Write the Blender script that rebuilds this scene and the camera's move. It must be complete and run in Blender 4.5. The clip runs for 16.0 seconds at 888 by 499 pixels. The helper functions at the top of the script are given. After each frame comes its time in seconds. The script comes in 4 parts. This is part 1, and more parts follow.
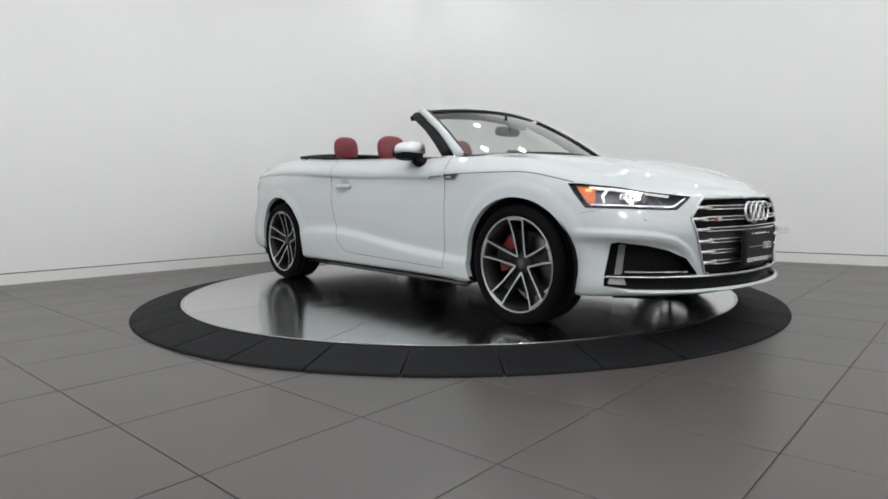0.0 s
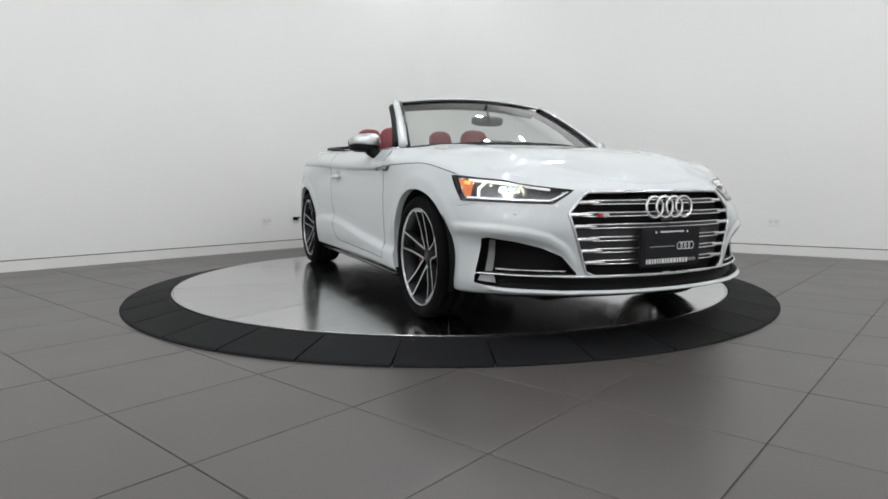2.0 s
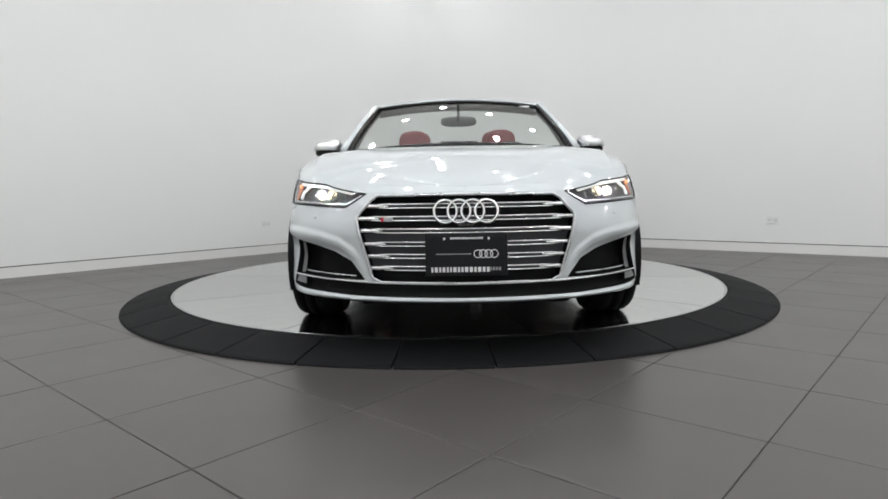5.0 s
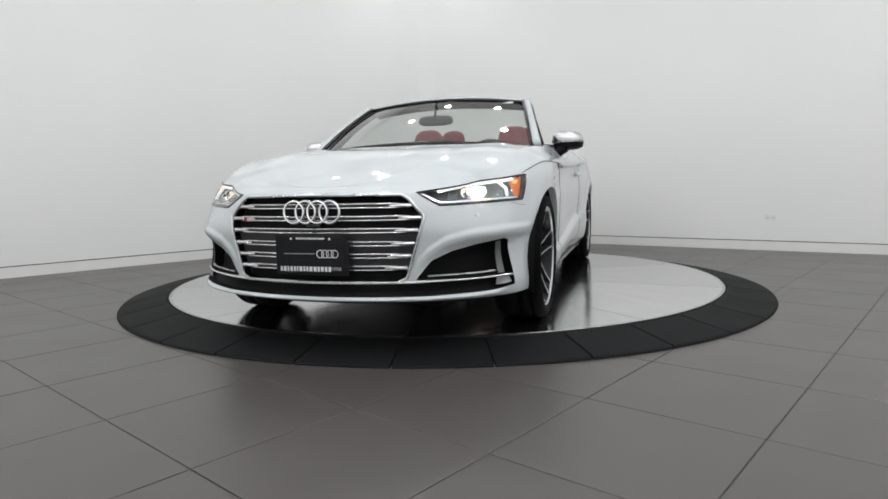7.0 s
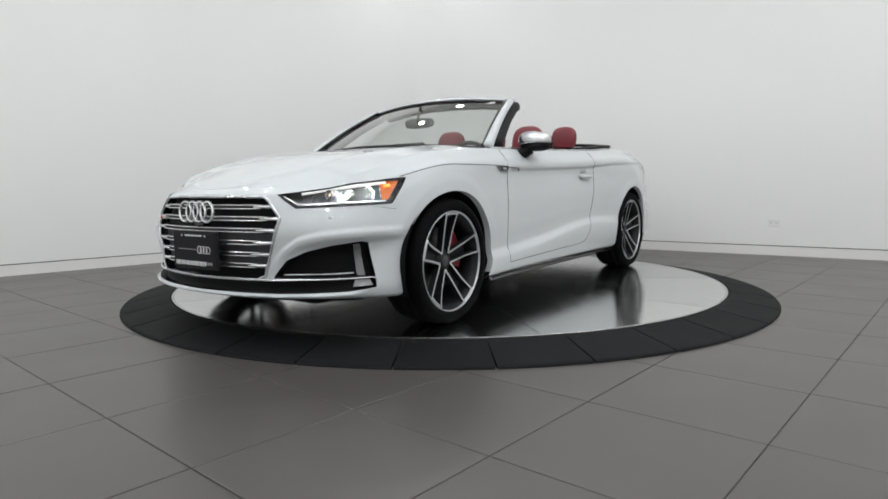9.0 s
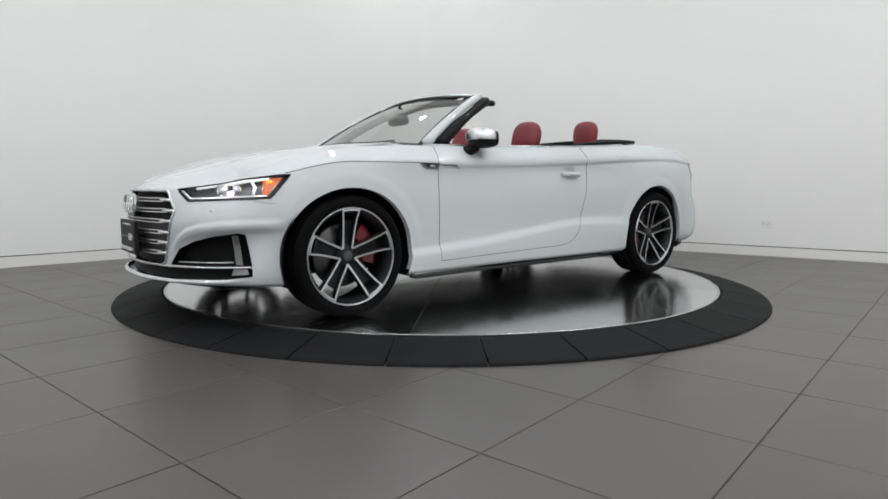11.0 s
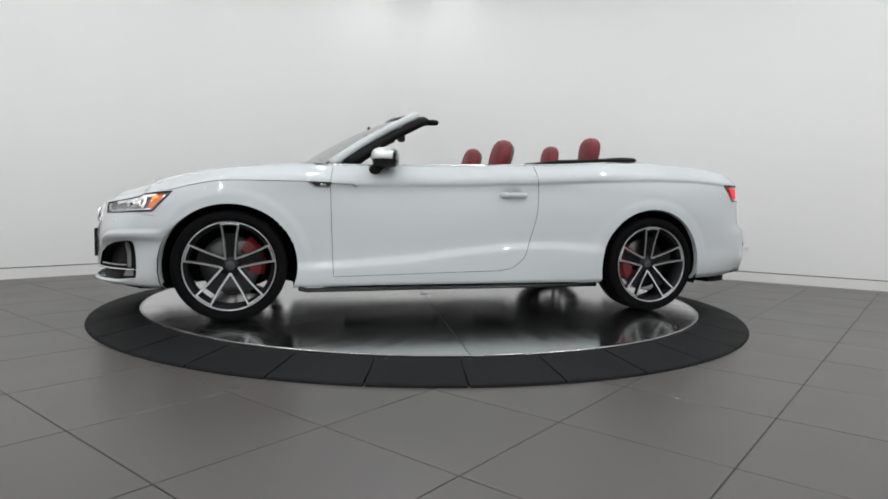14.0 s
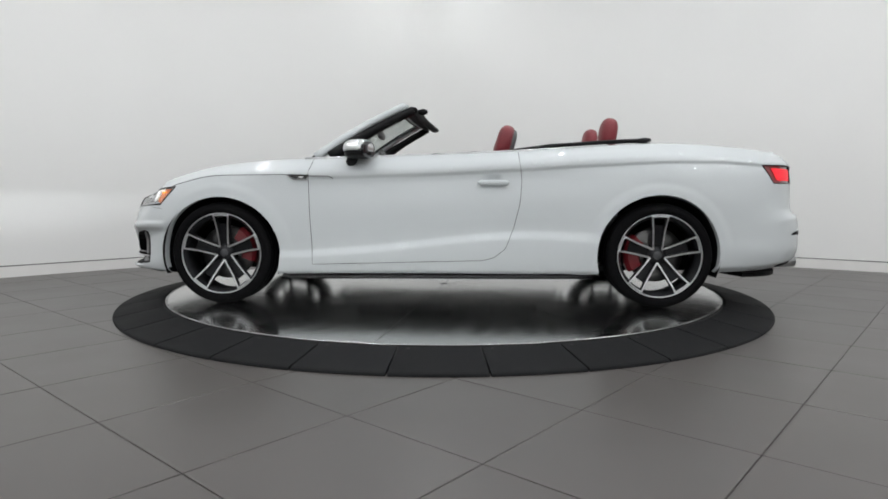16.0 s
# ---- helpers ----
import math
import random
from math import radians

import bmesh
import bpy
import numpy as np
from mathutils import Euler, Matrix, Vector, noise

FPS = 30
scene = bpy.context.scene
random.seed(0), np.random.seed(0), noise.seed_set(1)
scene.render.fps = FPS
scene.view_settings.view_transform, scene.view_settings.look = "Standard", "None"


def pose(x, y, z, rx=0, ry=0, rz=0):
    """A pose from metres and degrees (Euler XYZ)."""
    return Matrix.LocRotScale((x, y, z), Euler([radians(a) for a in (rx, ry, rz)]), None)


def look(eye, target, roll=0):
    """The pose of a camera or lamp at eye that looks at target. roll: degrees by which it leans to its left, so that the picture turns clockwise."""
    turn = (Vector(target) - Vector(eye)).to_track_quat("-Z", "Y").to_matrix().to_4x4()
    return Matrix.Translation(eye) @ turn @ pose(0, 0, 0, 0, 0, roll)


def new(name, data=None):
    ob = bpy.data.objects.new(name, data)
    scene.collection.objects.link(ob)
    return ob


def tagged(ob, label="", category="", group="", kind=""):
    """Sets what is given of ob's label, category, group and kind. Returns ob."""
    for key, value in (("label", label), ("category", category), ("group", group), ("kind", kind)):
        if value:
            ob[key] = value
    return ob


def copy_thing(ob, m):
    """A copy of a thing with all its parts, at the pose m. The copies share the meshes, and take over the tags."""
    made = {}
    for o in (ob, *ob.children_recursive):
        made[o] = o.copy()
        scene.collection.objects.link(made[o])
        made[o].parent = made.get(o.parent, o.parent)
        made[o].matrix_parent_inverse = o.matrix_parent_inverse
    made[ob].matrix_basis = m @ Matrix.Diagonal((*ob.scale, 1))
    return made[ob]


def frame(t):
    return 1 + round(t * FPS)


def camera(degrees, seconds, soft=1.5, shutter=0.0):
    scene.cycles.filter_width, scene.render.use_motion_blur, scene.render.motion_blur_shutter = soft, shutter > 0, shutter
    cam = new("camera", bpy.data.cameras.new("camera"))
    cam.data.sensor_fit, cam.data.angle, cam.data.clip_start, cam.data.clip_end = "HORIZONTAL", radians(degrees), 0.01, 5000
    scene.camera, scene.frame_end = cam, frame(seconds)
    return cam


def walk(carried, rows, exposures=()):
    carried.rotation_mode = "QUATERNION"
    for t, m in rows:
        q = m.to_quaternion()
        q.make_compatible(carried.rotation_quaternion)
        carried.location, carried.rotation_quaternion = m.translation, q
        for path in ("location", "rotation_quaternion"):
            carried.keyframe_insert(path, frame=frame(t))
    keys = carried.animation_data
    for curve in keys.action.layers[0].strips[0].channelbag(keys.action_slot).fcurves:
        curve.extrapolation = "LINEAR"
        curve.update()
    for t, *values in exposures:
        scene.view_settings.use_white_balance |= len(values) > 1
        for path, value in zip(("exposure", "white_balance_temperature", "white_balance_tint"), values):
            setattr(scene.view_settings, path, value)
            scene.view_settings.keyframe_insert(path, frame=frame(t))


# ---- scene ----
cam = camera(71.52, 16.0, soft=1.7)
EYES = [
    (0.0, -0.000, -4.879, 0.764, 1.12, -4.94, -0.77),
    (0.5, -0.000, -4.879, 0.764, 1.09, -5.25, -0.53),
    (1.0, 0.000, -4.879, 0.764, 0.60, -5.43, -0.30),
    (1.5, -0.000, -4.879, 0.764, 0.45, -5.82, -0.30),
    (2.0, -0.000, -4.879, 0.764, 0.40, -5.81, -0.34),
    (2.5, -0.000, -4.879, 0.764, 0.46, -5.61, -0.52),
    (3.0, -0.000, -4.879, 0.764, 0.42, -5.60, -0.43),
    (5.5, 0.000, -4.878, 0.764, 0.31, -5.68, -1.01),
    (6.0, 0.000, -4.879, 0.764, 0.17, -5.59, -0.91),
    (6.5, 0.000, -4.879, 0.764, 0.13, -5.73, -1.01),
    (7.0, 0.000, -4.879, 0.765, 0.18, -5.79, -1.10),
    (7.5, 0.000, -4.879, 0.764, 0.23, -5.82, -1.08),
    (8.0, -0.000, -4.879, 0.764, 0.33, -5.76, -1.09),
    (8.5, 0.000, -4.879, 0.764, 0.52, -5.80, -0.90),
    (9.0, -0.000, -4.879, 0.764, 0.42, -5.61, -0.58),
    (9.5, -0.000, -4.879, 0.764, 0.16, -5.53, -0.24),
    (12.0, 0.000, -4.878, 0.764, -0.38, -6.08, 0.39),
    (12.5, 0.000, -4.878, 0.764, -0.61, -5.50, 0.76),
    (13.0, -0.000, -4.878, 0.764, -1.04, -4.86, 1.13),
    (13.5, 0.000, -4.878, 0.764, -1.63, -4.21, 1.00),
    (14.0, 0.000, -4.878, 0.764, -1.85, -4.00, 1.19),
    (14.5, 0.000, -4.878, 0.764, -1.51, -4.03, 0.91),
    (15.0, 0.000, -4.878, 0.764, -0.79, -5.06, 0.53),
    (15.5, 0.000, -4.878, 0.764, -0.18, -5.39, 0.40),
    (16.0, 0.000, -4.878, 0.764, -0.01, -4.99, 0.11),
]


def eye_pose(x, y, z, yaw, pitch, roll):
    a, b = radians(yaw), radians(pitch)
    way = Vector((-math.sin(a) * math.cos(b), math.cos(a) * math.cos(b), math.sin(b)))
    return look((x, y, z), Vector((x, y, z)) + way, roll)


walk(cam, [(r[0], eye_pose(*r[1:])) for r in EYES])

# ---- plan: metres, turntable centre at the origin ----
DISC_R, RING_R, DISC_Z = 2.030, 2.334, 0.063
CAR_OFF = (-0.011, 0.093)
TILE, TILE_TURN, TILE_AT = 0.5895, -0.7088, (-1.1676, -2.8555)
CORNER = Vector((-0.30, 4.58, 0))
DIR_L = Vector((-0.7035, -0.7107, 0)).normalized()
DIR_R = Vector((0.822, -0.569, 0)).normalized()
LEN_L, LEN_R, CEIL = 10.0, 10.0, 4.1

# ---- world and lights ----
world = bpy.data.worlds.new("world")
scene.world = world
world.use_nodes = True
world.node_tree.nodes["Background"].inputs[0].default_value = (0.9, 0.95, 1.0, 1)
world.node_tree.nodes["Background"].inputs[1].default_value = 0.02
scene.view_settings.exposure = 0.0
LAMP_GLOW = 199.0


# ---- materials ----
def material(name):
    m = bpy.data.materials.new(name)
    m.use_nodes = True
    return m, m.node_tree, m.node_tree.nodes["Principled BSDF"]


def surface(name, color, rough=0.5, metal=0.0, vary=0.08, scale=6.0, fine=120.0, bump=0.0, rvary=0.1, coat=0.0, spec=0.5,
            rand=0.0, stretch=None):
    """Principled surface whose colour and gloss vary at two scales."""
    m, tree, p = material(name)
    n, l = tree.nodes, tree.links
    tc = n.new("ShaderNodeTexCoord")
    src = tc.outputs["Object"]
    if stretch:
        mp = n.new("ShaderNodeMapping")
        mp.inputs["Scale"].default_value = stretch
        l.new(src, mp.inputs["Vector"])
        src = mp.outputs["Vector"]
    big, small = n.new("ShaderNodeTexNoise"), n.new("ShaderNodeTexNoise")
    for t, s, d in ((big, scale, 4.0), (small, fine, 3.0)):
        t.inputs["Scale"].default_value = s
        t.inputs["Detail"].default_value = d
        l.new(src, t.inputs["Vector"])
    mix = n.new("ShaderNodeMath")
    mix.operation = "MULTIPLY_ADD"
    mix.inputs[1].default_value = 0.35
    l.new(small.outputs["Fac"], mix.inputs[0])
    l.new(big.outputs["Fac"], mix.inputs[2])
    last = mix.outputs[0]
    if rand:
        oi = n.new("ShaderNodeObjectInfo")
        ad = n.new("ShaderNodeMath")
        ad.operation = "MULTIPLY_ADD"
        ad.inputs[1].default_value = rand
        l.new(oi.outputs["Random"], ad.inputs[0])
        l.new(last, ad.inputs[2])
        last = ad.outputs[0]
    mr = n.new("ShaderNodeMapRange")
    mr.inputs["From Min"].default_value, mr.inputs["From Max"].default_value = 0.35, 1.0 + rand
    mr.inputs["To Min"].default_value, mr.inputs["To Max"].default_value = 1 - vary, 1 + vary
    l.new(last, mr.inputs["Value"])
    hsv = n.new("ShaderNodeHueSaturation")
    hsv.inputs["Color"].default_value = (*color, 1)
    l.new(mr.outputs[0], hsv.inputs["Value"])
    l.new(hsv.outputs[0], p.inputs["Base Color"])
    rr = n.new("ShaderNodeMapRange")
    rr.inputs["From Min"].default_value, rr.inputs["From Max"].default_value = 0.35, 1.0
    rr.inputs["To Min"].default_value, rr.inputs["To Max"].default_value = rough * (1 - rvary), rough * (1 + rvary)
    l.new(mix.outputs[0], rr.inputs["Value"])
    l.new(rr.outputs[0], p.inputs["Roughness"])
    p.inputs["Metallic"].default_value = metal
    p.inputs["Coat Weight"].default_value = coat
    p.inputs["Coat Roughness"].default_value = 0.025
    p.inputs["Specular IOR Level"].default_value = spec
    if bump:
        b = n.new("ShaderNodeBump")
        b.inputs["Strength"].default_value = bump
        b.inputs["Distance"].default_value = 0.002
        l.new(small.outputs["Fac"], b.inputs["Height"])
        l.new(b.outputs[0], p.inputs["Normal"])
    return m


def glow(name, color, strength):
    m, tree, p = material(name)
    p.inputs["Base Color"].default_value = (*color, 1)
    p.inputs["Emission Color"].default_value = (*color, 1)
    p.inputs["Emission Strength"].default_value = strength
    return m


def clear(name, tint, rough=0.0, gloss=0.06):
    """A thin pane: straight through, with the gloss of glass."""
    m, tree, p = material(name)
    n, l = tree.nodes, tree.links
    n.remove(p)
    tr, gl, fr, mx = (n.new("ShaderNode" + k) for k in ("BsdfTransparent", "BsdfGlossy", "LayerWeight", "MixShader"))
    pw, am = n.new("ShaderNodeMath"), n.new("ShaderNodeMath")
    pw.operation, pw.inputs[1].default_value = "POWER", 3.4
    am.operation, am.inputs[1].default_value, am.inputs[2].default_value = "MULTIPLY_ADD", 0.9, gloss
    tr.inputs["Color"].default_value = (*tint, 1)
    gl.inputs["Roughness"].default_value = rough
    fr.inputs["Blend"].default_value = 0.5
    l.new(fr.outputs["Facing"], pw.inputs[0])
    l.new(pw.outputs[0], am.inputs[0])
    l.new(am.outputs[0], mx.inputs[0])
    l.new(tr.outputs[0], mx.inputs[1])
    l.new(gl.outputs[0], mx.inputs[2])
    l.new(mx.outputs[0], n["Material Output"].inputs["Surface"])
    return m


M_WALL = surface("white_wall_paint", (0.83, 0.83, 0.815), 0.6, vary=0.02, scale=0.7, fine=90, bump=0.08)
M_CEIL = surface("white_ceiling_paint", (0.80, 0.80, 0.78), 0.8, vary=0.02, scale=0.7)
M_BASE = surface("white_baseboard_paint", (0.80, 0.79, 0.77), 0.45, vary=0.03)
M_REVEAL = surface("dark_reveal", (0.08, 0.075, 0.07), 0.8)
M_TILE = surface("grey_porcelain_tile", (0.069, 0.0625, 0.0585), 0.34, vary=0.08, scale=2.2, fine=160, bump=0.03, rvary=0.10, rand=0.35)
M_GROUT = surface("dark_grout", (0.045, 0.040, 0.037), 0.9)
M_STEEL = surface("brushed_steel_plate", (0.68, 0.685, 0.675), 0.145, metal=1.0, vary=0.30, scale=1.3, fine=45, rvary=0.35, stretch=(1.5, 9, 1), rand=0.8)
M_STEEL_RIM = surface("polished_steel_edge", (0.62, 0.62, 0.62), 0.25, metal=1.0)
M_RUBBER = surface("black_rubber_ramp", (0.0095, 0.0098, 0.0104), 0.66, vary=0.25, scale=5, fine=200, bump=0.15, rand=0.3, spec=0.08)
M_SEAM = surface("black_seam", (0.008, 0.008, 0.008), 0.9)
M_PAINT = surface("white_car_paint", (0.555, 0.585, 0.595), 0.5, vary=0.012, scale=2, fine=300, coat=1.0, rvary=0.05, spec=0.1)
M_TYRE = surface("black_tyre_rubber", (0.0045, 0.0045, 0.005), 0.75, vary=0.2, scale=12, fine=180, bump=0.12, spec=0.06)
M_GLOSS_BLACK = surface("gloss_black_trim", (0.007, 0.007, 0.008), 0.22, coat=0.25)
M_BLACK = surface("black_plastic", (0.006, 0.006, 0.0065), 0.55, bump=0.1, spec=0.12)
M_GREY_MESH = surface("dark_grey_grille_plastic", (0.052, 0.053, 0.057), 0.5, spec=0.3)
M_CHROME = surface("chrome", (0.86, 0.87, 0.88), 0.22, metal=1.0, vary=0.02)
M_SATIN = surface("satin_aluminium", (0.62, 0.63, 0.64), 0.28, metal=1.0, vary=0.03)
M_RIM = surface("machined_wheel_face", (0.57, 0.58, 0.59), 0.34, metal=1.0, vary=0.10)
M_RIM_DARK = surface("graphite_wheel_paint", (0.013, 0.0133, 0.015), 0.4, metal=0.2, spec=0.3)
M_DISC = surface("cast_iron_brake", (0.11, 0.11, 0.11), 0.35, metal=1.0, fine=300)
M_RED_BRAKE = surface("red_brake_paint", (0.17, 0.007, 0.013), 0.35, coat=0.4)
M_RED = surface("red_leather", (0.165, 0.014, 0.021), 0.5, vary=0.12, scale=9, fine=260, bump=0.35)
M_DARK_LEATHER = surface("black_leather", (0.018, 0.017, 0.017), 0.5, vary=0.1, fine=240, bump=0.3)
M_SEATBACK = surface("grey_seat_shell", (0.11, 0.11, 0.11), 0.5)
M_GLASS = clear("windscreen_glass", (0.93, 0.98, 0.955), 0.01, 0.17)
M_LENS = clear("headlamp_lens", (0.95, 0.96, 0.98), 0.01, 0.06)
M_AMBER = surface("amber_reflector", (0.75, 0.17, 0.02), 0.2, coat=0.6)
M_LAMP_BACK = surface("grey_lamp_interior", (0.13, 0.132, 0.138), 0.3, metal=0.6)
M_BLADE = surface("dark_satin_silver", (0.24, 0.243, 0.247), 0.38, metal=1.0, vary=0.04)
M_REDLENS = surface("red_tail_lens", (0.22, 0.006, 0.010), 0.15, coat=0.8)
M_PLATE = surface("dark_plate_plastic", (0.012, 0.012, 0.014), 0.5, spec=0.2)
M_PRINT = surface("pale_print", (0.75, 0.75, 0.75), 0.4)
M_PRINT_DIM = surface("grey_print", (0.28, 0.28, 0.29), 0.4)
M_PRINT_RED = surface("red_print", (0.5, 0.03, 0.05), 0.3)
M_OUTLET = surface("pale_outlet_plastic", (0.80, 0.80, 0.79), 0.4)
M_OUTLET_DARK = surface("grey_outlet_face", (0.69, 0.69, 0.69), 0.5)
M_DRL = glow("daylight_strip_glow", (0.92, 0.92, 0.88), 0.6)
M_BEAM = glow("headlamp_glow", (1.0, 0.87, 0.60), 1.9)
M_CUT = glow("low_beam_glow", (0.93, 0.97, 1.0), 150000.0)
M_AMBER_GLOW = glow("amber_marker_glow", (1.0, 0.35, 0.05), 1.4)
M_TAIL = glow("tail_glow", (1.0, 0.012, 0.03), 0.30)
M_LAMP = glow("downlight_glow", (0.968, 0.985, 1.01), LAMP_GLOW)


# ---- mesh helpers ----
def put(name, verts, faces, mat, parent=None, label="", smooth=True, normals=None):
    """One mesh object from numbers, under a thing or a part."""
    me = bpy.data.meshes.new(name)
    me.from_pydata([tuple(v) for v in verts], [], [tuple(f) for f in faces])
    me.materials.append(mat)
    me.polygons.foreach_set("use_smooth", [smooth] * len(me.polygons))
    me.update()
    if normals is not None:
        me.normals_split_custom_set_from_vertices([tuple(v) for v in normals])
    ob = new(name, me)
    if parent:
        ob.parent = parent
    if label:
        ob["label"] = label
    return ob


def part(name, bm, mat, parent=None, label="", smooth=False):
    """Links a bmesh as one mesh object."""
    me = bpy.data.meshes.new(name)
    bm.to_mesh(me)
    bm.free()
    me.materials.append(mat)
    me.polygons.foreach_set("use_smooth", [smooth] * len(me.polygons))
    ob = new(name, me)
    if parent:
        ob.parent = parent
    if label:
        ob["label"] = label
    return ob


def empty(name):
    ob = new(name)
    ob.empty_display_size = 0.2
    return ob


def box_bm(bm, lo, hi, m=None, bevel=0.0):
    vs = [bm.verts.new((x, y, z)) for z in (lo[2], hi[2]) for y in (lo[1], hi[1]) for x in (lo[0], hi[0])]
    fs = [bm.faces.new([vs[i] for i in q]) for q in
          ((0, 2, 3, 1), (4, 5, 7, 6), (0, 1, 5, 4), (2, 6, 7, 3), (0, 4, 6, 2), (1, 3, 7, 5))]
    if bevel:
        es = list({e for f in fs for e in f.edges})
        r = bmesh.ops.bevel(bm, geom=es, offset=bevel, segments=2, affect="EDGES", profile=0.5)
        vs = list({v for f in r["faces"] for v in f.verts} | {v for v in vs if v.is_valid})
    if m is not None:
        bmesh.ops.transform(bm, matrix=m, verts=[v for v in vs if v.is_valid])
    return bm


def box(name, lo, hi, mat, parent=None, label="", bevel=0.0, m=None):
    return part(name, box_bm(bmesh.new(), lo, hi, m, bevel), mat, parent, label, smooth=False)


def grid_faces(nu, nv, off=0, flip=False):
    fs = []
    for i in range(nu - 1):
        for j in range(nv - 1):
            a = off + i * nv + j
            q = (a, a + nv, a + nv + 1, a + 1)
            fs.append(q[::-1] if flip else q)
    return fs


def lathe(profile, n=48, axis="z", close=False):
    """Verts and faces of a profile of (radius, height) turned round an axis."""
    vs, fs = [], []
    k = len(profile)
    for i in range(n):
        a = 2 * math.pi * i / n
        for r, h in profile:
            c, s = r * math.cos(a), r * math.sin(a)
            vs.append((c, s, h) if axis == "z" else (c, h, s) if axis == "y" else (h, c, s))
    for i in range(n):
        j = (i + 1) % n
        for q in range(k if close else k - 1):
            w = (q + 1) % k
            fs.append((i * k + q, j * k + q, j * k + w, i * k + w))
    return vs, fs


def sweep(points, radius, n=8, flat=1.0, closed=False, taper=None):
    """Verts and faces of a tube along points. flat squeezes it vertically."""
    pts = [Vector(p) for p in points]
    vs, fs = [], []
    m = len(pts)
    for i, p in enumerate(pts):
        a = pts[(i - 1) % m] if closed or i else pts[0]
        b = pts[(i + 1) % m] if closed or i < m - 1 else pts[-1]
        t = (b - a).normalized()
        up = Vector((0, 0, 1)) if abs(t.z) < 0.92 else Vector((1, 0, 0))
        x = t.cross(up).normalized()
        y = x.cross(t)
        r = radius * (taper[i] if taper else 1)
        for k in range(n):
            c = 2 * math.pi * k / n
            vs.append(p + x * (r * math.cos(c)) + y * (r * flat * math.sin(c)))
    for i in range(m if closed else m - 1):
        j = (i + 1) % m
        for k in range(n):
            w = (k + 1) % n
            fs.append((i * n + k, i * n + w, j * n + w, j * n + k))
    if not closed:
        fs.append(tuple(range(n))[::-1])
        fs.append(tuple(range((m - 1) * n, m * n)))
    return vs, fs


def tube(name, points, radius, mat, parent=None, label="", n=8, flat=1.0, closed=False, taper=None):
    vs, fs = sweep(points, radius, n, flat, closed, taper)
    return put(name, vs, fs, mat, parent, label)


def pillow(size, power=3.2, nu=28, nv=16):
    """A rounded block: half sizes and how square it is."""
    vs, fs = [], []
    e = 2.0 / power

    def sg(v):
        return math.copysign(abs(v) ** e, v)
    for j in range(nv + 1):
        b = -math.pi / 2 + math.pi * j / nv
        for i in range(nu):
            a = 2 * math.pi * i / nu
            vs.append(Vector((size[0] * sg(math.cos(b)) * sg(math.cos(a)), size[1] * sg(math.cos(b)) * sg(math.sin(a)), size[2] * sg(math.sin(b)))))
    for j in range(nv):
        for i in range(nu):
            k = (i + 1) % nu
            fs.append((j * nu + i, j * nu + k, (j + 1) * nu + k, (j + 1) * nu + i))
    return vs, fs


def cushion(name, size, m, mat, parent, label="", power=3.2, bend=None):
    vs, fs = pillow(size, power)
    if bend:
        vs = [bend(v) for v in vs]
    return put(name, [m @ v for v in vs], fs, mat, parent, label)


def spline(xs, ys, q):
    """Monotone cubic through (xs, ys) at q."""
    xs, ys, q = np.asarray(xs, float), np.asarray(ys, float), np.asarray(q, float)
    h, d = np.diff(xs), np.diff(ys) / np.diff(xs)
    m = np.empty(len(xs))
    m[0], m[-1] = d[0], d[-1]
    for i in range(1, len(xs) - 1):
        if d[i - 1] * d[i] <= 0:
            m[i] = 0
        else:
            w1, w2 = 2 * h[i] + h[i - 1], h[i] + 2 * h[i - 1]
            m[i] = (w1 + w2) / (w1 / d[i - 1] + w2 / d[i])
    q = np.clip(q, xs[0], xs[-1])
    i = np.clip(np.searchsorted(xs, q, side="right") - 1, 0, len(xs) - 2)
    t = (q - xs[i]) / h[i]
    return ((2 * t**3 - 3 * t**2 + 1) * ys[i] + (t**3 - 2 * t**2 + t) * h[i] * m[i]
            + (-2 * t**3 + 3 * t**2) * ys[i + 1] + (t**3 - t**2) * h[i] * m[i + 1])


# ---- room ----
def prism(name, outline, z0, z1, mat, label="", parent=None):
    n = len(outline)
    vs = [(p[0], p[1], z) for z in (z0, z1) for p in outline]
    fs = [tuple(range(n))[::-1], tuple(range(n, 2 * n))] + [(i, (i + 1) % n, n + (i + 1) % n, n + i) for i in range(n)]
    return put(name, vs, fs, mat, parent, label, smooth=False)


FAR_L = CORNER + DIR_L * LEN_L
FAR_R = CORNER + DIR_R * LEN_R
BACK = FAR_L + (FAR_R - CORNER)
CENTRE = (FAR_L + FAR_R) / 2


def wall(name, a, b, label):
    """A wall 0.15 thick whose room side runs from a to b, with a recessed reveal and a baseboard."""
    along = (b - a).normalized()
    out = Vector((along.y, -along.x, 0))
    if out.dot(CENTRE - a) > 0:
        out = -out

    def strip(n, z0, z1, d0, d1, mat, lab, par=None):
        q = [a - along * 0.15 + out * d0, b + along * 0.15 + out * d0, b + along * 0.15 + out * d1, a - along * 0.15 + out * d1]
        return prism(n, q, z0, z1, mat, lab, par)
    w = strip(name, 0.110, CEIL + 0.1, 0.0, 0.15, M_WALL, "")
    tagged(w, label, "wall", kind="structure")
    tagged(strip("reveal", 0.100, 0.110, 0.012, 0.15, M_REVEAL, "", w), "dark shadow gap above the baseboard")
    tagged(strip("baseboard", 0.0, 0.100, -0.002, 0.15, M_BASE, "", w), "flush white painted baseboard")
    return w


